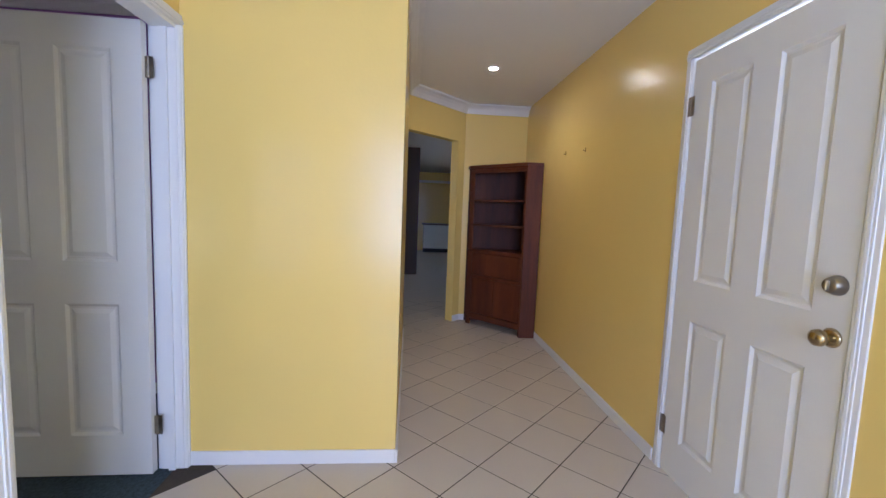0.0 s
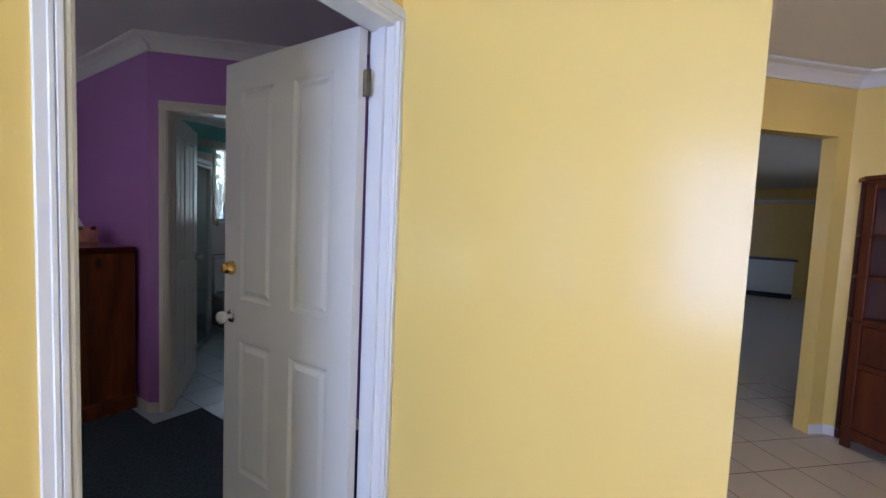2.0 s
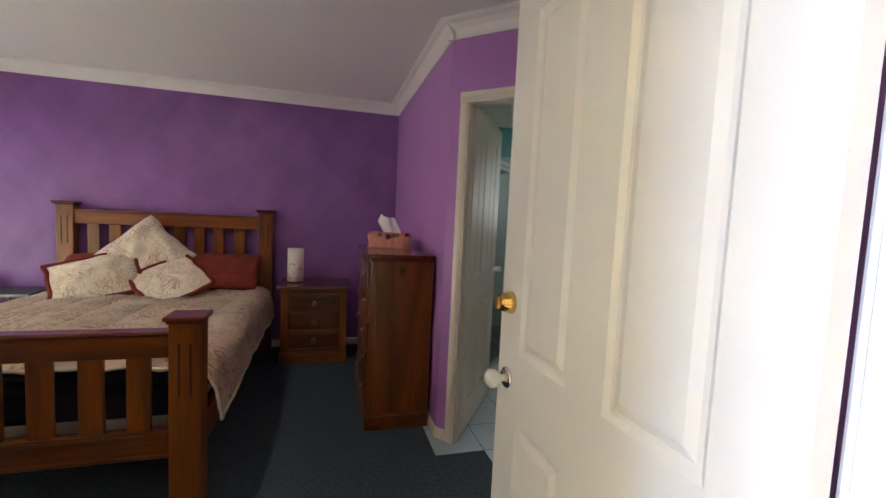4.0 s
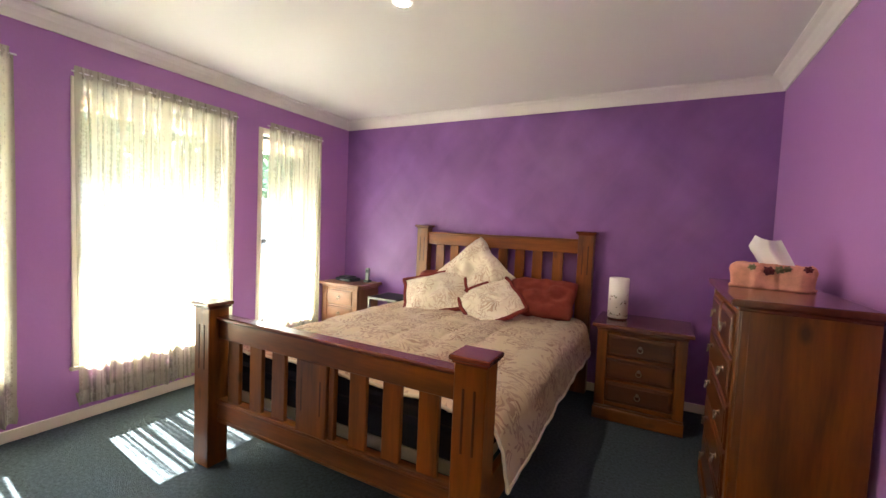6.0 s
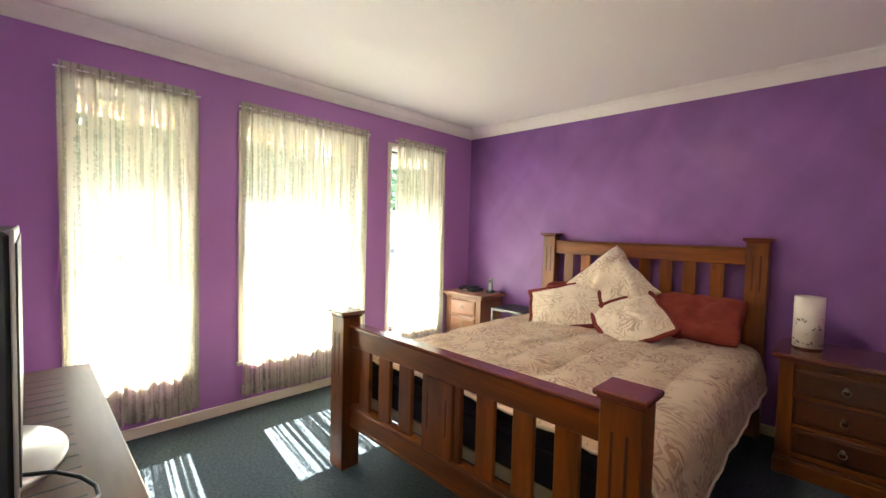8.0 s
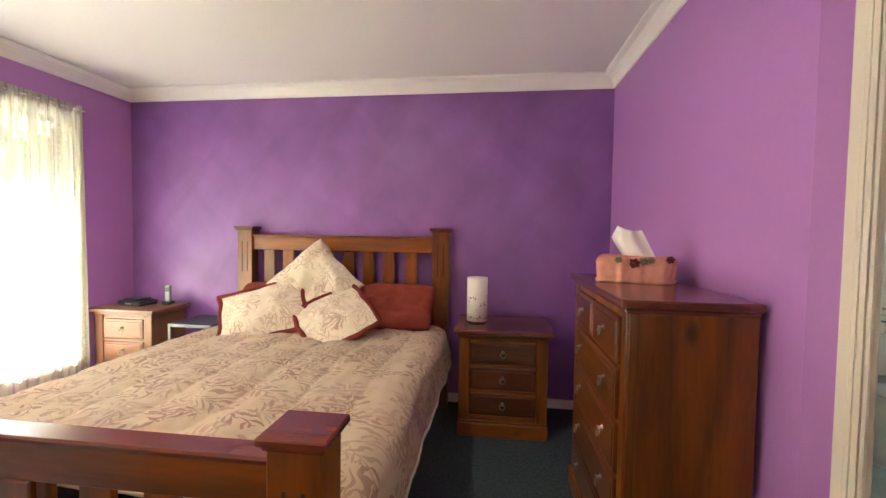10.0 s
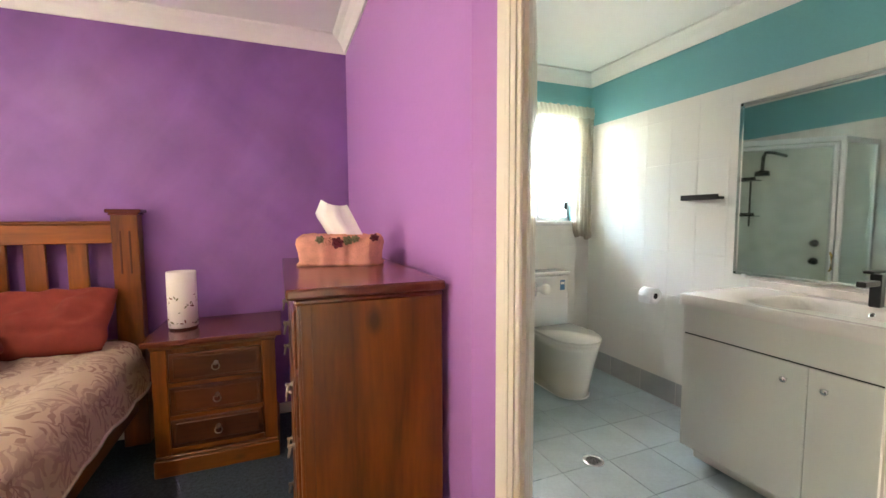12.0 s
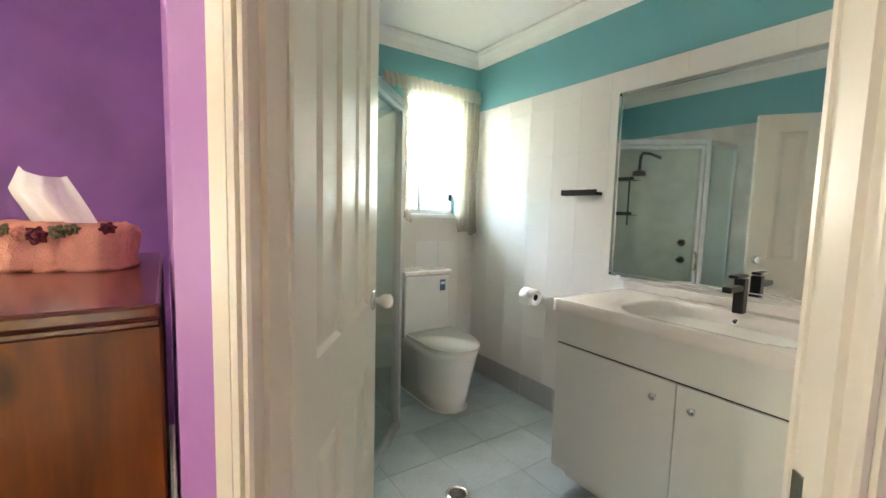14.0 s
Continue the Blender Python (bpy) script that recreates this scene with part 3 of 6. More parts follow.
def panel_door(parent, width, height, thick=0.038, material=None):
    """A four-panel moulded leaf: x from 0 (hinge) to width, y from 0 to thick; raised panels on both faces."""
    material = material or M["doorwhite"]
    st, mid = 0.122, 0.125
    w2 = (width - 2 * st - mid) / 2
    cols = [(st, st + w2), (st + w2 + mid, width - st)]
    rows = [(0.20, 0.81), (1.0, height - 0.125)]
    # stiles and rails
    for a, b in ((0, st), (cols[0][1], cols[1][0]), (width - st, width)):
        part("stile", boxes((a, b, 0, thick, 0.008, height)), material, parent)
    for a, b in cols:
        for z0, z1 in ((0.008, rows[0][0]), (rows[0][1], rows[1][0]), (rows[1][1], height)):
            part("rail", boxes((a, b, 0, thick, z0, z1)), material, parent)
    for a, b in cols:
        for c, d in rows:
            pb = bmesh.new()
            # recessed moulding sloping in, then a raised field
            for y, o in ((0.0, 1), (thick, -1)):
                loops = []
                for inset, dep in ((0.0, 0.0), (0.012, 0.009), (0.022, 0.009), (0.042, 0.002), (0.05, 0.002)):
                    yy = y + o * dep
                    loops.append([pb.verts.new(v) for v in ((a + inset, yy, c + inset), (b - inset, yy, c + inset), (b - inset, yy, d - inset), (a + inset, yy, d - inset))])
                for p0, p1 in zip(loops, loops[1:]):
                    for i in range(4):
                        pb.faces.new((p0[i], p0[(i + 1) % 4], p1[(i + 1) % 4], p1[i]))
                pb.faces.new(loops[-1])
            part("panel", pb, material, parent)
    return parent


def butt_hinge(parent, x, y, z, h=0.09, material=None, turn=0.0):
    bm = bmesh.new()
    cyl(bm, (0, 0, -h / 2), (0, 0, h / 2), 0.007, segs=10)
    box(bm, -0.022, 0.022, 0.002, 0.004, -h / 2, h / 2)
    return part("hinge", bm, material or M["nickel"], parent, "dull metal butt hinge", m=pose(x, y, z, 0, 0, turn))


# ---- the large structure ----
# bedroom: headboard wall at y = 0, window wall at x = -3.94, side wall at x = 0, then a splayed wall with the ensuite door
S45 = math.sqrt(0.5)
P0 = (0.0, -1.955)


def splay(s, d=0.0):
    """A point s along the splayed ensuite wall, d behind its bedroom face."""
    return (P0[0] + S45 * (s + d), P0[1] + S45 * (d - s))


P1 = splay(1.02)
SOUTH, WEST = -4.04, -3.94
wall("wall_headboard", (WEST, 0), (0, 0), 0.2, M["feature"], "deep purple sponge-painted feature wall behind the bed, partly darkened for shade")
wall("wall_side", (0, 0.0), P0, 0.05, M["purple"], "purple painted side wall behind the tall chest")
EN0, EN1 = 0.125, 0.845
wall("wall_splay", P0, P1, 0.045, M["purple"], "purple splayed wall round the ensuite door", [(EN0 - 0.02, EN1 + 0.02, -0.02, 2.05)])
wall("wall_recess", P1, (P1[0], SOUTH), 0.1, M["purple"], "purple wall of the entry recess")
wall("wall_bedroom_south", (P1[0] + 0.1, SOUTH), (WEST, SOUTH), 0.055, M["purple"], "purple wall with the bedroom door",
     [(P1[0] + 0.1 + 0.083, P1[0] + 0.1 + 0.957, -0.02, 2.052)])
WIN = [(-3.42, -2.83), (-2.48, -1.47), (-1.15, -0.49)]
WZ0, WZ1 = 0.36, 2.13
wall("wall_window", (WEST, SOUTH), (WEST, 0.2), 0.2, M["purple"], "purple wall with three tall windows",
     [(a - SOUTH, b - SOUTH, WZ0, WZ1) for a, b in WIN])

# entry hall and passage, yellow
HN, HS, HW, HE = -4.145, -6.515, -4.4, 2.72
YX, YE = -0.07, -5.15
wall("wall_hall_north", (HW, HN), (YX, HN), 0.045, M["yellow"], "yellow painted wall with the bedroom door", [(-0.957 - HW, -0.083 - HW, -0.02, 2.052)])
wall("wall_hall_block", (YX, HN + 0.045), (YX, YE), 0.1, M["yellow"], "glossy yellow painted wall end facing the entry")
wall("wall_passage_north", (YX + 0.1, YE), (2.076, YE), 0.1, M["yellow"], "yellow painted passage wall")
OP0 = (2.076, YE)
wall("wall_passage_splay", OP0, (HE, OP0[1] - (HE - OP0[0])), 0.1, M["yellow"], "yellow splayed wall with a plain opening", [(0.0, 0.79, -0.02, 2.07)])
wall("wall_passage_end", (HE, OP0[1] - (HE - OP0[0])), (HE, HS), 0.1, M["yellow"], "yellow end wall above the corner bookcase")
FD0, FD1 = -0.965, -0.145
wall("wall_hall_south", (HE + 0.1, HS), (HW, HS), 0.12, M["yellow"], "yellow painted wall with the panelled front door",
     [(HE + 0.1 - FD1 - 0.02, HE + 0.1 - FD0 + 0.02, -0.02, 2.06)])
wall("wall_hall_west", (HW, HS - 0.12), (HW, HN + 0.05), 0.15, M["yellow"], "yellow wall with the entry window", [(0.45, 2.15, 0.25, 2.3)])

# ensuite: mirror wall at x = 2.06, window wall at y = -0.02
EX, EY, EW = 2.06, -0.02, 0.11
TOPT = 2.07
ES = P1[1] + 0.06
EWX0, EWX1, EWZ0, EWZ1 = 1.44, 1.90, 1.27, 2.15


def tiled_wall(name, p, q, thick, holes=(), pieces=False, joint=0.002, tw=0.2, th=0.3, label="white glossy tiled wall with a teal painted band", marble=False):
    """A bathroom wall: skirting tile, white tiles up to a height, teal paint above."""
    w = wall(name, p, q, thick, M["teal"], label, holes)
    length = math.hypot(q[0] - p[0], q[1] - p[1])
    back = bmesh.new()
    skin(back, length, -0.0078, 0.0, TOPT, [(a, b, max(c, 0.0), min(d, TOPT)) for a, b, c, d in holes])
    part("grout", back, M["wallgrout"], w)
    unit = {}
    rows, z = [(0.0, 0.16)], 0.16
    while z < TOPT - 0.02:
        rows.append((z, min(z + th, TOPT)))
        z += th
    joined = {}
    for k, (z0, z1) in enumerate(rows):
        x = 0.0
        while x < length - 0.02:
            x1 = min(x + (tw if k else 0.3), length)
            spans = [(x, x1)]
            for a, b, c, d in holes:
                if z1 > c + 0.01 and z0 < d - 0.01:
                    if z0 >= c - 0.005 or z1 <= d + 0.3:
                        spans = [s for u, v in spans for s in ((u, min(v, a)), (max(u, b), v)) if s[1] - s[0] > 0.02]
            for u, v in spans:
                mt = M["skirtile"] if k == 0 else M["marble"] if marble else M["walltile"]
                if pieces:
                    key = (round(v - u, 3), round(z1 - z0, 3), mt.name)
                    if key not in unit:
                        unit[key] = mesh_of("tile", boxes((joint / 2, v - u - joint / 2, -0.009, -0.003, joint / 2, z1 - z0 - joint / 2), bevel=0.0015), mt)
                    ob = new("tile", unit[key])
                    ob.parent = w
                    ob.location = (u, 0, z0)
                else:
                    bm = joined.setdefault(mt.name, (bmesh.new(), mt))[0]
                    box(bm, u + joint / 2, v - joint / 2, -0.009, -0.003, z0 + joint / 2, z1 - joint / 2)
            x = x1
    for bm, mt in joined.values():
        tagged(part("tiles", bm, mt, w), kind="stuff")
    return w


tiled_wall("wall_ensuite_window", (EW, EY), (EX, EY), 0.22, [(EWX0 - EW, EWX1 - EW, EWZ0, EWZ1)], pieces=True)
tiled_wall("wall_ensuite_mirror", (EX, EY), (EX, ES), 0.1, pieces=True)
tiled_wall("wall_ensuite_south", (EX, ES), (0.786, ES), 0.05)
q0 = splay(0.0, 0.09)
tiled_wall("wall_ensuite_west", (EW, -1.9406), (EW, EY), 0.055, marble=True, tw=0.6, th=0.6)
tiled_wall("wall_ensuite_splay", splay(1.023, 0.088), splay(0.0676, 0.088), 0.042, [(1.023 - EN1 - 0.02, 1.023 - EN0 + 0.02, -0.02, 2.05)])

# floors
struct("floor_bedroom", boxes((WEST - 0.1, P1[0], SOUTH - 0.06, 0.1, -0.1, 0.0)), M["carpet"], "slate blue-grey cut pile carpet")
gf = struct("floor_hall", boxes((HW - 0.2, 4.0, -8.2, SOUTH - 0.06, -0.1, -0.0016)), M["grout"], "cream ceramic tiles laid diagonally with brown grout")
bf = struct("floor_ensuite", boxes((0.0, EX + 0.1, P1[1], 0.1, -0.1, -0.002)), M["bathgrout"], "blue-grey ceramic tiled ensuite floor")
struct("floor_living", boxes((3.7, 11.4, -8.2, -1.9, -0.1, -0.0009), (2.31, 3.7, SOUTH - 0.35, -1.9, -0.1, -0.0009)), M["halltile"], "pale tiled living room floor")

# ceiling, roof edge and the ground
struct("ceiling", boxes((HW - 0.2, 11.4, -8.2, 0.25, CEIL, CEIL + 0.08)), M["ceiling"], "flat white painted plaster ceiling")
struct("roof", boxes((-5.3, 11.6, -8.4, 1.0, CEIL + 0.08, CEIL + 0.30)), M["roof"], "dark roof over the house")
struct("trim_eave", boxes((-5.1, -4.16, -8.4, 1.0, 2.36, CEIL + 0.079), (-5.22, -5.1, -8.4, 1.0, 2.22, CEIL + 0.079)), M["eave"], "cream painted eave lining and gutter")
# slab added out of view, only to stop sun reaching the entry floor
struct("trim_porch", boxes((-7.6, -5.23, -8.0, -4.0, 2.40, 2.55)), M["eave"], "unseen cream slab added to keep sun off the entry window")
struct("ground", boxes((-300, 300, -300, 300, -0.3, -0.12)), M["ground"], "pale sunlit paved ground outside")

# living room beyond the opening
wall("wall_living_end", (11.2, -1.9), (11.2, -8.2), 0.1, M["yellow"], "yellow painted far wall of the living area")
wall("wall_living_north", (2.3, -1.9), (11.2, -1.9), 0.1, M["yellow"], "yellow wall of the living area")
# unseen opening added in this wall to brighten the living area
wall("wall_living_south", (11.2, -8.2), (2.9, -8.2), 0.1, M["yellow"], "yellow wall of the living area", [(4.6, 5.4, 1.1, 2.0)])
wall("wall_living_west", (2.82, -8.2), (2.82, HS - 0.12), 0.1, M["yellow"], "yellow wall of the living area")
wall("wall_living_back", (2.2, -5.0), (2.2, -1.9), 0.1, M["yellow"], "yellow wall behind the ensuite")
struct("wall_brown", boxes((6.1, 6.5, -5.35, -3.0, 0.0, CEIL)), M["brownpaint"], "dark brown painted wall end")

# cornices
cornice((WEST, 0), (0, 0))
cornice((0, 0), P0, 0, 0.035)
cornice(P0, P1, 0.035, 0.0)
cornice(P1, (P1[0], SOUTH))
cornice((P1[0], SOUTH), (WEST, SOUTH))
cornice((WEST, SOUTH), (WEST, 0))
cornice((HW, HN), (YX, HN))
cornice((YX, HN), (YX, YE), 0, 0.09)
cornice((YX, YE), (2.076, YE), 0.09, 0)
cornice(OP0, (HE, OP0[1] - (HE - OP0[0])))
cornice((HE, OP0[1] - (HE - OP0[0])), (HE, HS))
cornice((HW, HS), (HW, HN))
cornice((EW, EY), (EX, EY))
cornice((EX, EY), (EX, ES))
cornice((EX, ES), (P1[0], ES))
cornice((EW, q0[1]), (EW, EY))

# skirting
baseboard((WEST, 0), (0, 0), M["cream"])
baseboard((0, 0), P0, M["cream"])
baseboard(P0, splay(EN0 - 0.062), M["cream"])
baseboard(splay(EN1 + 0.062), P1, M["cream"])
baseboard(P1, (P1[0], SOUTH), M["cream"])
baseboard((P1[0], SOUTH), (-0.04, SOUTH), M["cream"])
baseboard((-1.0, SOUTH), (WEST, SOUTH), M["cream"])
baseboard((WEST, SOUTH), (WEST, 0), M["cream"])
baseboard((HW, HN), (-1.0, HN), M["white"])
baseboard((YX, HN), (YX, YE), M["white"])
baseboard((YX - 0.012, YE), (2.076, YE), M["white"])
baseboard((OP0[0] + 0.79 * S45, OP0[1] - 0.79 * S45), (HE, OP0[1] - (HE - OP0[0])), M["white"])
baseboard((HE, OP0[1] - (HE - OP0[0])), (HE, HS), M["white"])
baseboard((HE, HS), (FD1 + 0.062, HS), M["white"])
baseboard((FD0 - 0.062, HS), (HW, HS), M["white"])


# ---- doors ----
def knob(parent, x, y, z, out, material, rose, label, r=0.028):
    """A turned knob on its rose, standing out along y."""
    bm = lathe(bmesh.new(), [(0.011, 0.0), (0.011, 0.022), (r * 0.75, 0.028), (r, 0.045), (r * 0.92, 0.058), (r * 0.5, 0.066), (0.0, 0.067)])
    k = part("knob", bm, material, parent, label, True, pose(x, y, z, -90 * out, 0, 0))
    part("rose", lathe(bmesh.new(), [(0.031, 0.0), (0.031, 0.005), (0.022, 0.011), (0.0, 0.012)]), rose, parent, "", True, pose(x, y, z, -90 * out, 0, 0))
    return k


def deadbolt(parent, x, y, z, out, material, label):
    bm = lathe(bmesh.new(), [(0.032, 0.0), (0.032, 0.008), (0.024, 0.03), (0.022, 0.034), (0.0, 0.034)])
    d = part("deadbolt", bm, material, parent, label, True, pose(x, y, z, -90 * out, 0, 0))
    part("thumb_turn", boxes((-0.006, 0.006, -0.017, 0.017, 0.033, 0.048), bevel=0.003), material, parent, "", False, pose(x, y, z, -90 * out, 0, 0))


# bedroom door frame and the leaf, standing open into the room
bd = tagged(thing("door_bedroom", pose(-0.105, SOUTH, 0), "white four-panel bedroom door standing open", "door"), kind="structure")
frame_bm = boxes((0.0, 0.022, -0.105, 0.0, 0, 2.05), bevel=0.002)
part("jamb", frame_bm, M["white"], bd)
part("jamb", boxes((-0.852, -0.83, -0.105, 0.0, 0, 2.05), bevel=0.002), M["white"], bd)
part("head_jamb", boxes((-0.83, 0.0, -0.105, 0.0, 2.03, 2.052), bevel=0.002), M["white"], bd)
part("door_stop", boxes((-0.012, 0.0, -0.07, -0.04, 0, 2.03), (-0.83, -0.818, -0.07, -0.04, 0, 2.03)), M["white"], bd)
casing(bd, -0.83 - 0.004, 0.004, 2.045, -0.105, w=0.05, out=-1)
casing(bd, -0.83 - 0.004, 0.004, 2.045, 0.0, w=0.062, out=1)
lf = part("door_leaf", boxes((0.003, 0.812, 0.012, 0.026, 0.02, 2.03)), M["doorwhite"], bd, m=pose(-0.011, 0.010, 0, 0, 0, 91.0))
leaf = panel_door(lf, 0.815, 2.035)
for zz in (0.235, 1.85):
    butt_hinge(lf, -0.012, 0.012, zz)
knob(leaf, 0.755, 0.038, 0.915, 1, M["porcelain"], M["chrome"], "white porcelain door knob")
deadbolt(leaf, 0.755, 0.038, 1.135, 1, M["brass"], "polished brass deadbolt")
knob(leaf, 0.755, 0.0, 0.915, -1, M["porcelain"], M["chrome"], "white porcelain door knob")

# closed front door
fd = tagged(thing("door_front", pose(FD1, HS, 0), "closed white four-panel entry door with brass knob", "door"), kind="structure")
part("jamb", boxes((0.0, 0.02, -0.12, 0.004, 0, 2.05)), M["white"], fd)
part("jamb", boxes((FD0 - FD1 - 0.02, FD0 - FD1, -0.12, 0.004, 0, 2.05)), M["white"], fd)
part("head_jamb", boxes((FD0 - FD1, 0, -0.12, 0.004, 2.045, 2.06)), M["white"], fd)
casing(fd, FD0 - FD1 - 0.004, 0.004, 2.045, 0.0, w=0.05, t=0.011, out=1)
fl = part("door_leaf", boxes((0.003, 0.809, 0.012, 0.026, 0.02, 2.025)), M["doorwhite"], fd, m=pose(-0.004, 0.001, 0, 0, 0, 180))
leaf2 = panel_door(fl, 0.812, 2.03)
for zz in (0.245, 1.82):
    butt_hinge(fl, 0.0, -0.004, zz, 0.09, M["nickel"], 180)
knob(leaf2, 0.765, 0.0, 0.932, -1, M["oldbrass"], M["oldbrass"], "aged brass entrance knob", 0.027)
deadbolt(leaf2, 0.765, 0.0, 1.098, -1, M["nickel"], "satin nickel deadbolt")

# ensuite door frame and its leaf, open inward
ed = tagged(thing("door_ensuite", along(P0, P1), "cream four-panel ensuite door standing open inward", "door"), kind="structure")
part("jamb", boxes((EN0 - 0.02, EN0, 0.0, 0.09, 0, 2.04), bevel=0.002), M["cream"], ed)
part("jamb", boxes((EN1, EN1 + 0.02, 0.0, 0.09, 0, 2.04), bevel=0.002), M["cream"], ed)
part("head_jamb", boxes((EN0, EN1, 0.0, 0.09, 2.03, 2.05), bevel=0.002), M["cream"], ed)
part("door_stop", boxes((EN0, EN0 + 0.011, 0.02, 0.05, 0, 2.03), (EN1 - 0.011, EN1, 0.02, 0.05, 0, 2.03)), M["cream"], ed)
casing(ed, EN0 + 0.004, EN1 - 0.004, 2.03, 0.0, w=0.062, material=M["cream"], out=-1)
casing(ed, EN0 + 0.004, EN1 - 0.004, 2.03, 0.09, w=0.062, material=M["cream"], out=1)
part("strike_plate", boxes((EN1 - 0.003, EN1 + 0.001, 0.055, 0.085, 0.88, 0.97)), M["nickel"], ed, "dull metal strike plate")
el = part("door_leaf", boxes((0.003, 0.712, 0.012, 0.026, 0.02, 2.025)), M["cream"], ed, m=pose(EN0 + 0.004, 0.088, 0, 0, 0, 99.5))
leaf3 = panel_door(el, 0.715, 2.03, material=M["cream"])
for zz in (0.235, 1.82):
    butt_hinge(el, -0.002, 0.04, zz, 0.09, M["nickel"])
knob(leaf3, 0.655, 0.0, 1.0, -1, M["porcelain"], M["chrome"], "white porcelain door knob", 0.024)
knob(leaf3, 0.655, 0.038, 1.0, 1, M["porcelain"], M["chrome"], "white porcelain door knob", 0.024)


# ---- windows and lace curtains ----
def sash_window(name, y0, y1, z0, z1, x, material, rails=True):
    w = tagged(thing(name, pose(x, (y0 + y1) / 2, z0), "tall aluminium sash window with cream architrave", "window"), kind="structure")
    h, a = z1 - z0, (y1 - y0) / 2
    fr = boxes((-0.03, 0.03, -a, -a + 0.035, 0, h), (-0.03, 0.03, a - 0.035, a, 0, h), (-0.03, 0.03, -a, a, 0, 0.035), (-0.03, 0.03, -a, a, h - 0.035, h))
    part("window_frame", fr, material, w)
    if rails:
        part("sash_rail", boxes((-0.02, 0.02, -a + 0.035, a - 0.035, 0.76, 0.80)), material, w)
    for za, zb, xo in ((0.035, 0.76, 0.008), (0.80, h - 0.035, -0.008)):
        g = part("pane", boxes((xo - 0.002, xo + 0.002, -a + 0.036, a - 0.036, za + 0.001, zb - 0.001)), M["glass"], w)
        g.visible_shadow = False
    return w


for k, (a, b) in enumerate(WIN):
    w = sash_window("window_%d" % (k + 1), a, b, WZ0, WZ1, -4.06, M["dark_alu"])
    x1 = WEST + 4.06 + 0.014
    hw, hh = (b - a) / 2, WZ1 - WZ0
    part("architrave", boxes((x1 - 0.014, x1, -hw - 0.04, -hw, -0.02, hh + 0.04), (x1 - 0.014, x1, hw, hw + 0.04, -0.02, hh + 0.04), (x1 - 0.014, x1, -hw, hw, hh, hh + 0.04), bevel=0.003), M["cream"], w)
    part("window_sill", boxes((0.03, x1 + 0.012, -hw - 0.05, hw + 0.05, -0.025, 0.0), bevel=0.004), M["cream"], w)
    part("reveal", boxes((0.03, x1 - 0.016, -hw, -hw + 0.012, 0, hh), (0.03, x1 - 0.016, hw - 0.012, hw, 0, hh), (0.03, x1 - 0.016, -hw, hw, hh - 0.012, hh)), M["cream"], w)


def gathered(width, z0, z1, folds, depth, seed, hem=0.0, taper=0.0, nz=26):
    """A gathered sheet: y across, z up, folds along x; the hem wanders."""
    rnd = random.Random(seed)
    ph = [rnd.uniform(0, 6.28) for _ in range(6)]
    ny = folds * 8
    bm = bmesh.new()
    grid = []
    for j in range(nz + 1):
        v = j / nz
        row = []
        for i in range(ny + 1):
            u = i / ny
            amp = depth * (0.45 + 0.75 * (1 - v))
            x = amp * (math.sin(2 * math.pi * folds * u + 0.9 * math.sin(5 * u + ph[0])) + 0.45 * math.sin(2 * math.pi * folds * 0.43 * u + ph[1] + 1.2 * (1 - v)))
            y = (u - 0.5) * width * (1 - taper * (1 - v)) + 0.010 * math.sin(2 * math.pi * folds * 0.7 * u + ph[2] + 2.0 * v)
            lo = z0 + hem * (math.sin(2 * math.pi * folds * u + ph[3]) * 0.35 + math.sin(9 * u + ph[4]) * 0.65)
            row.append(bm.verts.new((x, y, lo + (z1 - lo) * v)))
        grid.append(row)
    for j in range(nz):
        for i in range(ny):
            bm.faces.new((grid[j][i], grid[j][i + 1], grid[j + 1][i + 1], grid[j + 1][i]))
    return bm


for k, (y0, y1, zb, fo) in enumerate(((-3.46, -2.79, 0.11, 11), (-2.51, -1.44, 0.10, 19), (-1.11, -0.46, 0.12, 12))):
    c = thing("lace_curtain", pose(-3.895, (y0 + y1) / 2, 0), "gathered cream lace curtain hanging over a tall window", "curtain", "bedroom curtains")
    part("lace_sheet", gathered(y1 - y0, zb, 2.185, fo, 0.014, k + 3, 0.018), M["lace"], c, "", True)
    part("ruffle", gathered(y1 - y0, 2.16, 2.225, fo * 2, 0.006, k + 9, 0.004, nz=4), M["lace_thick"], c, "gathered lace heading", True, pose(0.004, 0, 0))
    part("hem", gathered(y1 - y0, zb, zb + 0.10, fo, 0.014, k + 3, 0.018, nz=4), M["lace_thick"], c, "scalloped lace hem", True, pose(0.003, 0, 0.0))
    part("curtain_wire", cyl(bmesh.new(), (0, -(y1 - y0) / 2 - 0.02, 2.19), (0, (y1 - y0) / 2 + 0.02, 2.19), 0.005, segs=8), M["white"], c)


# ---- bedroom things ----
BX = -2.04


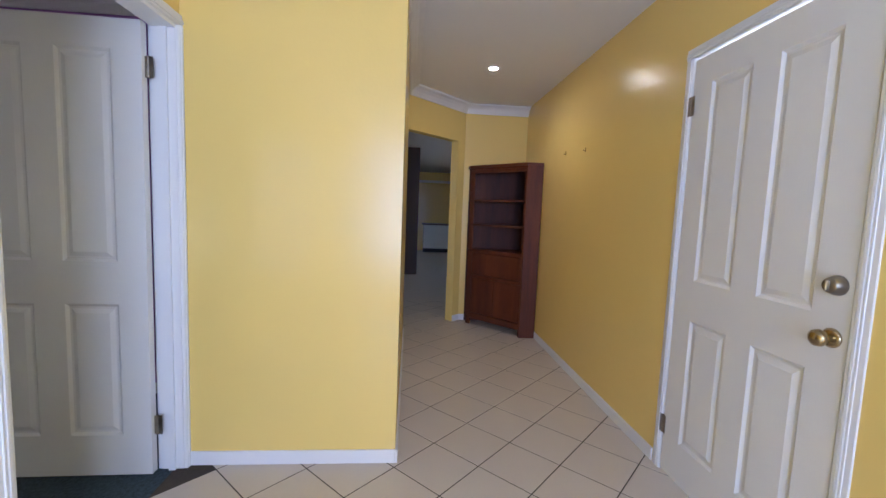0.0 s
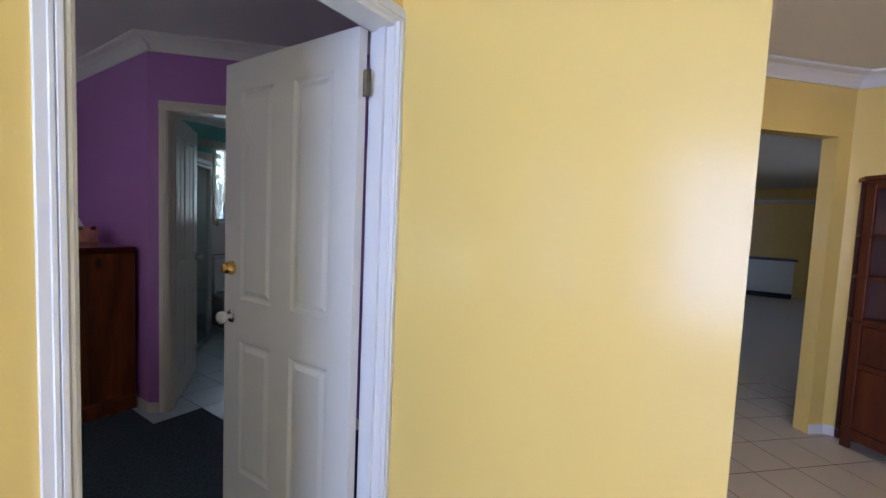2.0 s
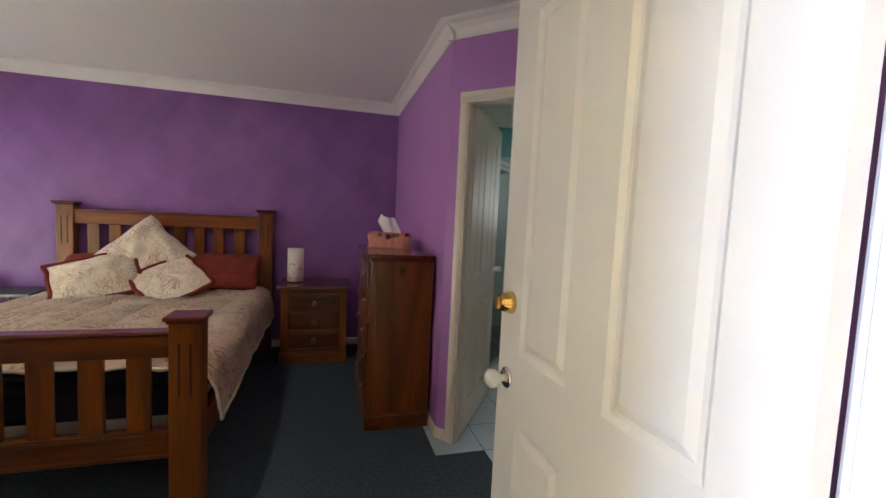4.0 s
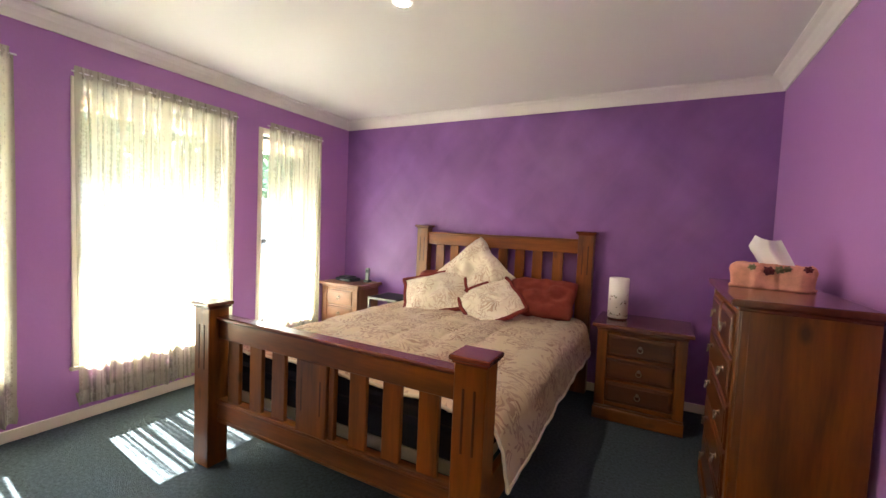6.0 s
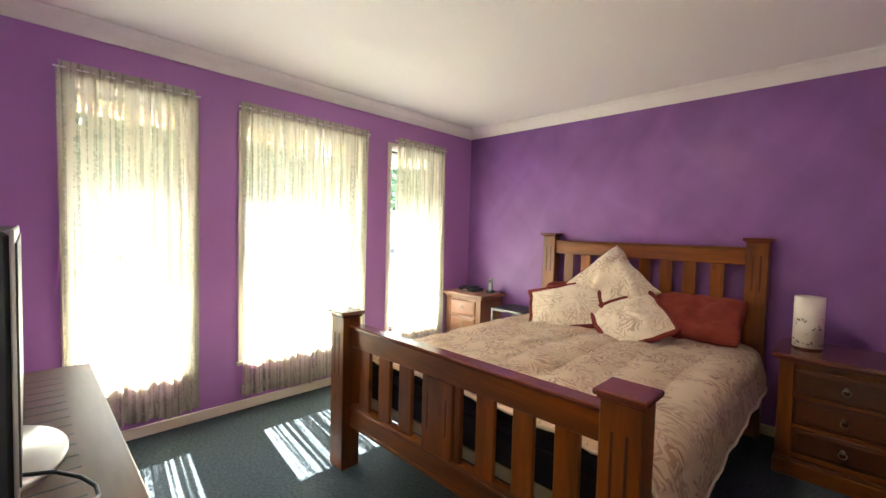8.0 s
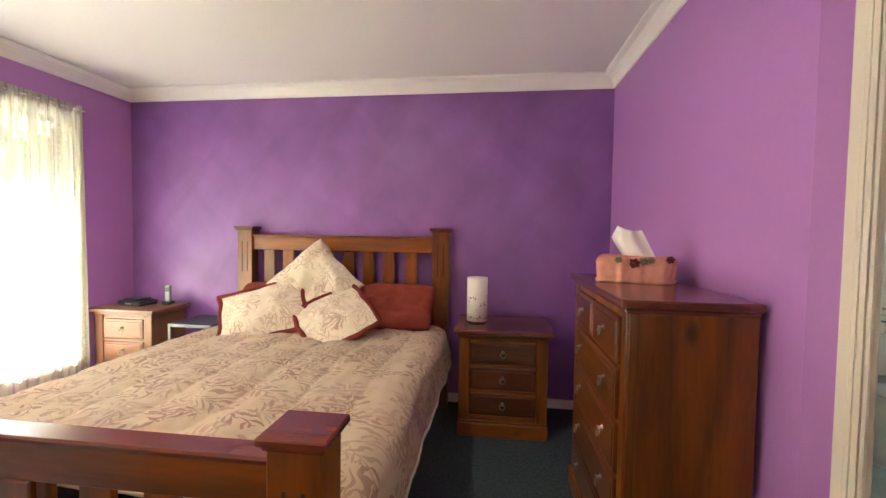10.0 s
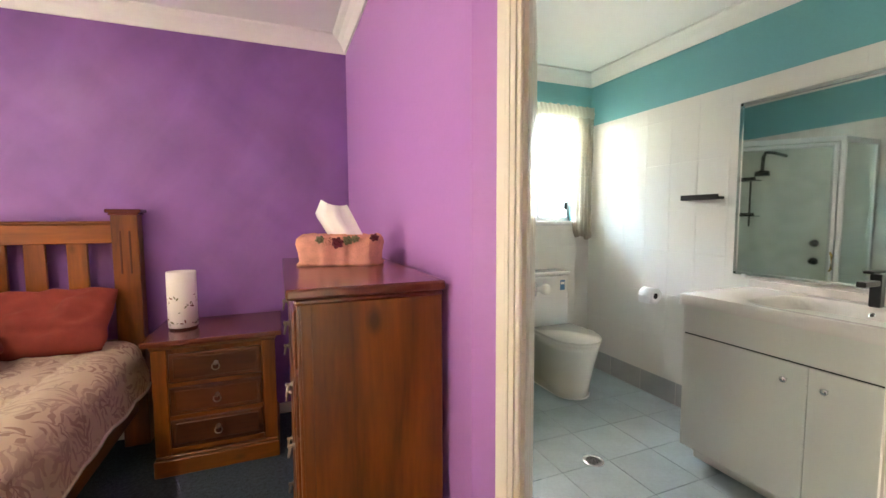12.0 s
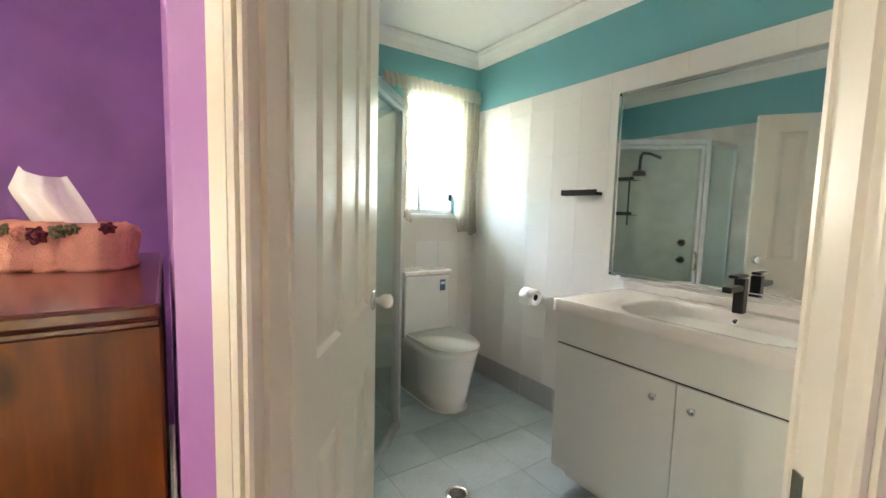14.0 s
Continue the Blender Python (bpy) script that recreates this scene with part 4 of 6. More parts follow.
def bed_post(bed, x, y, top, w=0.125, d=0.10, cw=0.165, cd=0.135):
    p = part("post", boxes((-w / 2, w / 2, -d / 2, d / 2, 0, top - 0.03), bevel=0.004), M["pine_v"], bed, "", False, pose(x, y, 0))
    part("post_cap", boxes((-cw / 2, cw / 2, -cd / 2, cd / 2, top - 0.02, top), (-w / 2 - 0.008, w / 2 + 0.008, -d / 2 - 0.008, d / 2 + 0.008, top - 0.032, top - 0.02), bevel=0.004), M["red_x"], p, "dark red stained flat cap")
    # two fluted grooves standing as thin beads on the faces, their shade put into dark colour
    g = bmesh.new()
    for gx in (-0.022, 0.022):
        box(g, gx - 0.005, gx + 0.005, -d / 2 - 0.002, -d / 2 + 0.004, top - 0.36, top - 0.12, bevel=0.002)
    part("flute", g, M["book_d"], p)
    return p


bed = thing("bed", pose(BX, -1.16, 0), "queen bed of stained pine with slatted head and foot", "bed")
FY, HY = -2.318 + 1.16, -0.075 + 1.16
for sx in (-1, 1):
    bed_post(bed, sx * 0.78, FY, 0.892, d=0.115, cw=0.16, cd=0.148)
    bed_post(bed, sx * 0.79, HY, 1.358, d=0.09, cd=0.125)
    part("side_rail", boxes((sx * 0.79 - 0.016, sx * 0.79 + 0.016, FY + 0.05, HY - 0.04, 0.20, 0.36), bevel=0.004), M["pine_y"], bed)
# foot end
part("foot_top_rail", boxes((-0.74, 0.74, FY - 0.015, FY + 0.065, 0.795, 0.815), bevel=0.006), M["red_x"], bed, "dark red stained top rail")
part("foot_rail", boxes((-0.74, 0.74, FY - 0.002, FY + 0.05, 0.695, 0.795), bevel=0.004), M["pine_x"], bed)
part("foot_bottom_rail", boxes((-0.74, 0.74, FY - 0.004, FY + 0.05, 0.235, 0.362), bevel=0.004), M["pine_x"], bed)
part("foot_bead", boxes((-0.72, 0.72, FY - 0.009, FY - 0.002, 0.25, 0.26), (-0.72, 0.72, FY - 0.009, FY - 0.002, 0.34, 0.352), bevel=0.002), M["pine_x"], bed)
slat = mesh_of("slat", boxes((-0.046, 0.046, 0.010, 0.032, 0.355, 0.70), bevel=0.003), M["pine_v"])
for sx in (-0.61, -0.435, -0.27, 0.226, 0.405, 0.581):
    o = new("slat", slat)
    o.parent, o.location = bed, (sx, FY, 0)
fp = part("foot_panel", boxes((-0.095, 0.095, FY - 0.008, FY + 0.03, 0.355, 0.70), bevel=0.004), M["pine_v"], bed, "solid middle panel with two routed grooves", m=pose(-0.033, 0, 0))
# raised dark strips draw the routed grooves, shade as colour
for gx in (-0.0585, 0.0585):
    part("groove", boxes((gx - 0.0035, gx + 0.0035, FY - 0.0095, FY - 0.007, 0.46, 0.62)), M["book_d"], fp)
part("panel_edge", boxes((0.098, 0.13, FY + 0.004, FY + 0.032, 0.355, 0.70), bevel=0.003), M["pine_v"], fp)
# head end
part("head_top_rail", boxes((-0.74, 0.74, HY - 0.035, HY + 0.03, 1.275, 1.293), bevel=0.005), M["pine_x"], bed)
part("head_rail", boxes((-0.74, 0.74, HY - 0.022, HY + 0.02, 1.17, 1.275), bevel=0.004), M["pine_x"], bed)
part("head_bottom_rail", boxes((-0.74, 0.74, HY - 0.022, HY + 0.02, 0.50, 0.62), bevel=0.004), M["pine_x"], bed)
hslat = mesh_of("slat", boxes((-0.045, 0.045, -0.011, 0.011, 0.60, 1.18), bevel=0.003), M["pine_v"])
for sx in (-0.60, -0.44, -0.28, -0.11, 0.06, 0.22, 0.38, 0.56):
    o = new("slat", hslat)
    o.parent, o.location = bed, (sx, HY, 0)
# bed base with its dark cover and a pale strip low down
part("bed_base", boxes((-0.755, 0.755, FY + 0.09, HY - 0.05, 0.385, 0.52), bevel=0.02), M["navy"], bed, "navy upholstered base")
part("under_board", boxes((-0.74, 0.74, FY + 0.10, HY - 0.06, 0.33, 0.385)), M["pale"], bed, "pale lining under the base")

mt = solo("mattress", boxes((-0.76, 0.76, -1.06, 1.03, 0.522, 0.60), bevel=0.04, segs=3), M["navy"], "navy-bordered mattress lying on the bed base", "mattress", pose(BX, -1.17, 0))


def quilt_mesh():
    """A puffy quilt: flat on the mattress, rolled over both sides, its hem falling lower towards the foot."""
    bm = bmesh.new()
    nu, nv = 230, 190
    flat = {}
    y0, y1 = -2.235 + 1.16, -0.20 + 1.16
    grid = []
    half = 0.86
    for j in range(nv + 1):
        v = j / nv
        y = y0 + (y1 - y0) * v
        dropr = 0.190 - 0.01 * v + 0.015 * math.sin(7 * v) + 0.014 * abs(math.sin(22 * v))
        dropl = 0.24 - 0.03 * v
        row = []
        for i in range(nu + 1):
            u = -1 + 2 * i / nu
            drop = dropr if u > 0 else dropl
            total = half + drop
            s = abs(u) * total
            r = 0.11
            if s < half - r:
                x, z, nx, nz = s, 0.0, 0, 1
            elif s < half - r + r * 1.5708:
                a = (s - half + r) / r
                x, z, nx, nz = half - r + r * math.sin(a), -r + r * math.cos(a), math.sin(a), math.cos(a)
            else:
                dd = s - (half - r + r * 1.5708)
                x, z, nx, nz = half + 0.10 * dd + 0.02 * math.sin(9 * v + 1) * dd, -r - dd, 1, 0.1
            sg = 1 if u > 0 else -1
            # stitched channels run down the bed, with shallower rows of stitching across
            wander = 0.012 * math.sin(5.5 * y + 1.7) + 0.010 * noise.noise(Vector((s * sg * 2, y * 3, 9.0)))
            qx, qy = (s * sg + wander) / 0.245 + 0.35, (y + 0.12 * s * sg) / 0.40
            puff = 0.017 * abs(math.sin(math.pi * qx)) ** 0.38 + 0.004 * abs(math.sin(math.pi * qy)) ** 0.5
            near = 1 - abs(math.sin(math.pi * qx))
            pucker = 0.0045 * near * noise.noise(Vector((s * sg * 5, y * 34, 3.0)))
            wr = 0.010 * noise.noise(Vector((u * 3.1, v * 4.3, 2.0))) + 0.008 * noise.noise(Vector((u * 9, v * 11, 5.0))) + 0.004 * noise.noise(Vector((u * 24, v * 27, 8.0))) + pucker
            crown = 0.025 * (1 - (x / half) ** 2) if x < half else 0
            off = puff + wr
            zz = 0.622 + z + off * nz + crown - 0.03 * max(0, 0.08 - v) / 0.08
            xx = (x + off * nx) * (1 if u > 0 else -1)
            row.append(bm.verts.new((xx, y, zz)))
            flat[row[-1]] = (s * sg, y)
        grid.append(row)
    for j in range(nv):
        for i in range(nu):
            bm.faces.new((grid[j][i], grid[j][i + 1], grid[j + 1][i + 1], grid[j + 1][i]))
    edge = [r[0].co.copy() for r in grid[::-1]] + [v.co.copy() for v in grid[0]] + [r[-1].co.copy() for r in grid]
    lay_uv(bm, flat)
    bmesh.ops.solidify(bm, geom=bm.faces[:], thickness=0.012)
    return bm, edge


quilt_bm, quilt_edge = quilt_mesh()
quilt = solo("quilt", quilt_bm, M["quilt"], "cream quilt with brown leaf print spread over the bed", "quilt", pose(BX, -1.16, 0), smooth=True)
part("bound_edge", tube(bmesh.new(), quilt_edge, 0.008, 7), M["sham"], quilt, "corded cream edge", True)


def cushion(name, w, h, t, material, label, m, pinch=0.1, piping=None, seed=1, group="", soft=0.0, slack=4, full=0.6):
    """A stuffed pillow: thick in the middle, thin at the seams, corners drawn out; it may have a piped seam."""
    bm = bmesh.new()
    n = 34
    flat = {}
    rim = {}
    for sgn in (1, -1):
        g = []
        for j in range(n + 1):
            b = -1 + 2 * j / n
            row = []
            for i in range(n + 1):
                a = -1 + 2 * i / n
                x = a * (1 - pinch * (1 - b * b) * abs(a) ** 3 - soft * b ** 4) + 0.05 * noise.noise(Vector((b * 2.3, seed, 1.0)))
                y = b * (1 - pinch * (1 - a * a) * abs(b) ** 3 - soft * a ** 4) + 0.05 * noise.noise(Vector((a * 2.3, seed, 4.0)))
                th = max(0.0, (1 - abs(a) ** slack) * (1 - abs(b) ** slack)) ** full
                z = sgn * t / 2 * th * (1 + 0.25 * noise.noise(Vector((a * 2, b * 2, seed)))) + (0.022 * noise.noise(Vector((a * 3.4, b * 3.4, seed + 7))) + 0.010 * noise.noise(Vector((a * 8 + b * 3, b * 5, seed + 3))) + 0.005 * noise.noise(Vector((a * 15 - b * 6, b * 9, seed)))) * th
                edge = i in (0, n) or j in (0, n)
                if edge and sgn < 0:
                    row.append(rim[(i, j)])
                else:
                    v = bm.verts.new((x * w / 2, y * h / 2, z))
                    flat[v] = (x * w / 2 + seed, y * h / 2)
                    if edge:
                        rim[(i, j)] = v
                    row.append(v)
            g.append(row)
        for j in range(n):
            for i in range(n):
                f = (g[j][i], g[j][i + 1], g[j + 1][i + 1], g[j + 1][i])
                bm.faces.new(f if sgn > 0 else f[::-1])
    loop = [(i, 0) for i in range(n)] + [(n, j) for j in range(n)] + [(n - i, n) for i in range(n)] + [(0, n - j) for j in range(n)]
    pts = [rim[k].co.copy() for k in loop]
    lay_uv(bm, flat)
    ob = solo(name, bm, material, label, "pillow", m, group, True)
    if piping:
        part("piping", tube(bmesh.new(), pts + pts[:2], 0.017, 8), piping, ob, "dark red piped edge", True)
    return ob


def facing(x, y, z, tilt, spin, turn=0):
    """A pillow's pose: its face tilted back from the foot of the bed, spun in its plane, turned about the upright."""
    return pose(x, y, z, 0, 0, turn) @ pose(0, 0, 0, tilt, 0, 0) @ pose(0, 0, 0, 0, 0, spin)


cushion("pillow", 0.60, 0.40, 0.17, M["redcloth"], "plain red pillow leaning on the headboard", facing(-1.57, -0.28, 0.785, 44, 2, -3), 0.04, seed=2, soft=0.05)
cushion("pillow", 0.60, 0.38, 0.16, M["redcloth"], "plain red pillow tucked behind the printed ones", facing(-2.50, -0.25, 0.775, 46, 0, 3), 0.03, seed=3, soft=0.06)
cushion("sham_pillow", 0.58, 0.56, 0.24, M["sham"], "cream leaf-print pillow standing on its corner", facing(-2.17, -0.31, 0.92, 66, 47, 0), 0.10, None, 4, soft=0.03)
cushion("sham_pillow", 0.58, 0.47, 0.17, M["sham"], "cream leaf-print pillow with red piping, slumped sideways", facing(-2.40, -0.58, 0.775, 42, 22, 4), 0.06, M["piping"], 5, slack=2, full=0.9)
cushion("sham_pillow", 0.46, 0.48, 0.10, M["sham"], "cream leaf-print pillow with dark red piped border", facing(-1.88, -0.60, 0.765, 34, 42, -2), 0.0, M["piping"], 6, soft=0.05, slack=2, full=0.9)


def ring_pull(parent, m, material, r=0.017):
    """A drop ring on a round plate; y points out of the drawer."""
    bm = lathe(bmesh.new(), [(0.012, 0.0), (0.012, 0.004), (0.006, 0.008), (0.006, 0.016), (0.009, 0.02), (0.0, 0.023)], pose(0, 0, 0, 90, 0, 0), 14)
    torus(bm, pose(0, -0.017, -r * 0.9, 78, 0, 0), r, 0.0032, 18, 6)
    return part("ring_pull", bm, material, parent, "", True, m)


def drawer_front(parent, x0, x1, z0, z1, y, material, pulls, metal, m=None):
    """A drawer front facing -y with a bevelled raised edge and its ring pulls."""
    d = part("drawer", boxes((x0, x1, y - 0.012, y + 0.01, z0, z1), bevel=0.008, segs=2), material, parent)
    part("drawer_field", boxes((x0 + 0.02, x1 - 0.02, y - 0.015, y - 0.008, z0 + 0.02, z1 - 0.02), bevel=0.004), material, d)
    for px in pulls:
        ring_pull(d, pose(px, y - 0.014, (z0 + z1) / 2 + 0.01), metal)
    return d


def bedside_chest(name, m, w, d, h, mats, label, n=3):
    c = thing(name, m, label, "bedside table", "bedside tables")
    v, x, top, dr_ = mats
    part("body", boxes((-w / 2 + 0.02, w / 2 - 0.02, -d + 0.035, 0, 0.09, h - 0.03), bevel=0.003), v, c)
    part("top", boxes((-w / 2 - 0.03, w / 2 + 0.03, -d - 0.01, 0, h - 0.028, h), bevel=0.007, segs=2), top, c)
    part("top_moulding", boxes((-w / 2 + 0.0, w / 2, -d + 0.015, 0, h - 0.05, h - 0.028), bevel=0.005), x, c)
    part("plinth", boxes((-w / 2, w / 2, -d, 0, 0.0, 0.085), (-w / 2 + 0.008, w / 2 - 0.008, -d + 0.01, 0, 0.085, 0.10), bevel=0.004), x, c)
    for sx in (-1, 1):
        part("stile", boxes((sx * (w / 2 - 0.04) - 0.034, sx * (w / 2 - 0.04) + 0.034, -d + 0.02, -d + 0.045, 0.10, h - 0.05), bevel=0.004), v, c)
    z0, z1 = 0.125, h - 0.065
    step = (z1 - z0) / n
    for k in range(n):
        drawer_front(c, -w / 2 + 0.08, w / 2 - 0.08, z0 + k * step + 0.01, z0 + (k + 1) * step - 0.012, -d + 0.032, dr_, [0.0], M["nickel"])
        part("divider", boxes((-w / 2 + 0.075, w / 2 - 0.075, -d + 0.024, -d + 0.04, z0 + k * step - 0.012, z0 + k * step + 0.008)), x, c)
    return c


bedside_chest("bedside_chest", pose(-0.78, -0.02, 0), 0.585, 0.515, 0.70, (M["pine_v"], M["pine_x"], M["red_x"], M["dark_x"]), "dark-stained pine bedside chest with three drawers")
bedside_chest("bedside_chest", pose(-3.66, -0.02, 0), 0.50, 0.39, 0.71, (M["lit_pine_v"], M["lit_pine_x"], M["lit_pine_x"], M["lit_pine_x"]), "pine bedside chest, window light put into its paler colour")

# cylinder lamp with a printed shade
lampb = thing("table_lamp", pose(-0.963, -0.27, 0.70), "white cylinder table lamp printed with birds and twigs", "lamp")
part("base", lathe(bmesh.new(), [(0.066, 0.0), (0.068, 0.006), (0.066, 0.014), (0.0, 0.014)]), M["book_d"], lampb, "", True)
part("shade", lathe(bmesh.new(), [(0.071, 0.012), (0.072, 0.012), (0.072, 0.315), (0.069, 0.315), (0.069, 0.02), (0.0, 0.02)], segs=40), M["lampshade"], lampb, "", True)
rnd = random.Random(5)
for k in range(34):
    a = rnd.uniform(-2.9, 0.6)
    z = 0.03 + 0.16 * rnd.random() ** 1.6
    s = rnd.uniform(0.006, 0.014)
    bm = bmesh.new()
    t = rnd.uniform(0, 3.1)
    vs = []
    for i in range(8):
        f = 2 * math.pi * i / 8
        dx, dz = s * math.cos(f), 0.38 * s * math.sin(f)
        ex, ez = dx * math.cos(t) - dz * math.sin(t), dx * math.sin(t) + dz * math.cos(t)
        aa = a + ex / 0.0725
        vs.append(bm.verts.new((0.0727 * math.cos(aa), 0.0727 * math.sin(aa), z + ez)))
    bm.faces.new(vs)
    part("print", bm, M["darkred"] if k % 3 == 0 else M["leafgreen"], lampb)

# tall chest of drawers against the side wall, fronts facing the bed
chest = thing("chest_of_drawers", pose(-0.02, -1.382, 0, 0, 0, -90), "tall stained pine chest of drawers with ring pulls", "chest of drawers")
CW, CD, CH = 0.84, 0.39, 1.125
part("body", boxes((-CW / 2, CW / 2, -CD, 0, 0.09, CH - 0.03), bevel=0.004), M["chest_v"], chest)
part("top", boxes((-CW / 2 - 0.03, CW / 2 + 0.03, -CD - 0.035, 0, CH - 0.028, CH), bevel=0.007, segs=2), M["red_x"], chest, "dark red stained polished top")
part("top_moulding", boxes((-CW / 2 - 0.012, CW / 2 + 0.012, -CD - 0.015, 0, CH - 0.045, CH - 0.028), bevel=0.005), M["red_x"], chest)
part("plinth", boxes((-CW / 2 - 0.012, CW / 2 + 0.012, -CD - 0.02, 0, 0, 0.09), (-CW / 2 - 0.006, CW / 2 + 0.006, -CD - 0.012, 0, 0.09, 0.105), bevel=0.004), M["pine_x"], chest)
for sx in (-1, 1):
    part("corner_stile", boxes((sx * (CW / 2 - 0.03) - 0.028, sx * (CW / 2 - 0.03) + 0.028, -CD - 0.008, -CD + 0.012, 0.105, CH - 0.045), bevel=0.004), M["pine_v"], chest)
part("side_stile", boxes((CW / 2 - 0.002, CW / 2 + 0.004, -CD + 0.0, -CD + 0.028, 0.105, CH - 0.045), bevel=0.002), M["chest_v"], chest)
zs = 0.12
for k in range(4):
    drawer_front(chest, -CW / 2 + 0.065, CW / 2 - 0.065, zs, zs + 0.178, -CD - 0.004, M["front_x"], [-0.21, 0.21], M["nickel"])
    zs += 0.192
for a, b in ((-CW / 2 + 0.065, -0.012), (0.012, CW / 2 - 0.065)):
    drawer_front(chest, a, b, zs, zs + 0.165, -CD - 0.004, M["front_x"], [(a + b) / 2], M["nickel"])


# tissue box in a salmon towelling cover
def tissue_box():
    tb = thing("tissue_box", pose(-0.232, -1.28, 1.125, 0, 0, -15), "salmon pleated tissue box cover with ribbon roses", "tissue box")
    bm = bmesh.new()
    L, W, H = 0.145, 0.070, 0.112
    n = 150
    rings = []
    for z, s in ((0.0, 1.03), (0.008, 1.07), (0.016, 1.0), (0.05, 1.02), (0.085, 1.05), (0.104, 1.02), (H, 0.93)):
        ring = []
        for i in range(n):
            a = 2 * math.pi * i / n
            c, sn = math.cos(a), math.sin(a)
            f = (abs(c) ** 8 + abs(sn) ** 8) ** (-1 / 8)
            rp = 1 + 0.042 * math.sin(i * 0.56 + 0.9 * math.sin(i * 0.17)) + 0.018 * math.sin(i * 0.31 + z * 45) + 0.012 * math.sin(i * 1.1)
            ring.append(bm.verts.new((L * c * f * s * rp, W * sn * f * s * rp, z + 0.005 * (z > 0.03) * math.sin(i * 0.23 + 1.0) + 0.002 * math.sin(i * 0.6))))
        rings.append(ring)
    for a, b in zip(rings, rings[1:]):
        for i in range(n):
            bm.faces.new((a[i], a[(i + 1) % n], b[(i + 1) % n], b[i]))
    bm.faces.new(rings[-1])
    bm.faces.new(rings[0][::-1])
    part("cover", bm, M["salmon"], tb, "", True)
    for fx, fz, rad, key in ((-0.066, 0.098, 0.013, "leafgreen"), (-0.038, 0.090, 0.016, "salmon"), (-0.004, 0.086, 0.019, "rose"), (0.032, 0.094, 0.015, "leafgreen"), (0.060, 0.100, 0.012, "leafgreen"), (0.130, 0.104, 0.013, "rose")):
        fb = bmesh.new()
        bmesh.ops.create_icosphere(fb, subdivisions=3, radius=1.0)
        for vv in fb.verts:
            a = math.atan2(vv.co.z, vv.co.x)
            rr_ = math.hypot(vv.co.x, vv.co.z)
            lobe = rad * (1.25 + 0.25 * math.cos(6 * a + 5 * rr_) * rr_)
            swirl = 0.0035 * math.sin(14 * rr_ + a)
            vv.co = Vector((fx + vv.co.x * lobe, -W - 0.002 + vv.co.y * rad * 0.8 + swirl, fz + vv.co.z * lobe * 0.85))
        part("ribbon_rose", fb, M[key], tb)
    # tissue pulled up through the slot
    bm = bmesh.new()
    g = []
    for j in range(9):
        v = j / 8
        xl = -0.045 - 0.09 * v if v < 0.6 else -0.099 + 0.06 * (v - 0.6)
        xr = 0.085 - 0.06 * v
        row = []
        for i in range(11):
            u = i / 10
            y = 0.016 * math.sin(7 * u + 2.0 * v) * (1 - 0.3 * v) + 0.006 * math.sin(17 * u + v)
            z = H - 0.006 + 0.142 * v - 0.02 * v * u - 0.012 * v * math.sin(3.1 * u)
            row.append(bm.verts.new((xl + (xr - xl) * u, y, z)))
        g.append(row)
    for j in range(8):
        for i in range(10):
            bm.faces.new((g[j][i], g[j][i + 1], g[j + 1][i + 1], g[j + 1][i]))
    part("tissue", bm, M["paper"], tb, "white paper tissue pulled up", True)


tissue_box()

# small black table with a silver rim beside the far bedside chest
bt = thing("side_table", pose(-3.14, -0.20, 0), "low black table with a thin dull metal frame", "side table")
part("tabletop", boxes((-0.14, 0.20, -0.18, 0.17, 0.595, 0.61), bevel=0.003), M["blackplastic"], bt)
part("rim", boxes((-0.145, 0.205, -0.185, -0.18, 0.59, 0.612), (-0.145, -0.14, -0.18, 0.17, 0.59, 0.612)), M["darkrim"], bt, "dull metal rim")
for lx in (-0.135, 0.195):
    for ly in (-0.175, 0.165):
        part("leg", boxes((lx - 0.01, lx + 0.01, ly - 0.01, ly + 0.01, 0, 0.595)), M["darkrim"], bt)

ph = thing("cordless_phone", pose(-3.50, -0.13, 0.71, 0, 0, 10), "cordless telephone handset upright in its cradle", "telephone")
part("cradle", boxes((-0.035, 0.035, -0.04, 0.04, 0, 0.025), bevel=0.008), M["blackplastic"], ph)
part("handset", boxes((-0.022, 0.022, -0.014, 0.014, 0.015, 0.155), bevel=0.008, segs=2), M["darkrim"], ph, "silver and black handset")
part("display", boxes((-0.016, 0.016, -0.017, -0.012, 0.105, 0.14)), M["blackplastic"], ph)
cr = thing("clock_radio", pose(-3.73, -0.18, 0.71, 0, 0, -8), "flat dark clock radio on the bedside chest", "radio")
part("body", boxes((-0.12, 0.12, -0.08, 0.08, 0, 0.035), bevel=0.01), M["blackplastic"], cr)
part("cover", boxes((-0.09, 0.06, -0.05, 0.07, 0.035, 0.05), bevel=0.006), M["blackplastic"], cr)
part("button_strip", boxes((-0.03, 0.03, -0.083, -0.079, 0.01, 0.022)), M["silver"], cr)

# dark desk with a television, its disc player and cable
dk = thing("television_desk", pose(-2.05, -3.71, 0), "dark timber sideboard with slotted polished top", "sideboard")
part("top", boxes((-0.86, 0.80, -0.29, 0.29, 0.775, 0.80), bevel=0.004), M["desk"], dk, "polished top with rows of dark slots")
part("body", boxes((-0.82, 0.76, -0.27, 0.25, 0.06, 0.775), bevel=0.004), M["desk"], dk)
part("plinth", boxes((-0.80, 0.74, -0.26, 0.22, 0, 0.06)), M["book_d"], dk)
for k in range(3):
    part("door", boxes((-0.80 + k * 0.53, -0.80 + k * 0.53 + 0.51, 0.245, 0.265, 0.09, 0.75), bevel=0.004), M["desk"], dk)
rnd = random.Random(12)
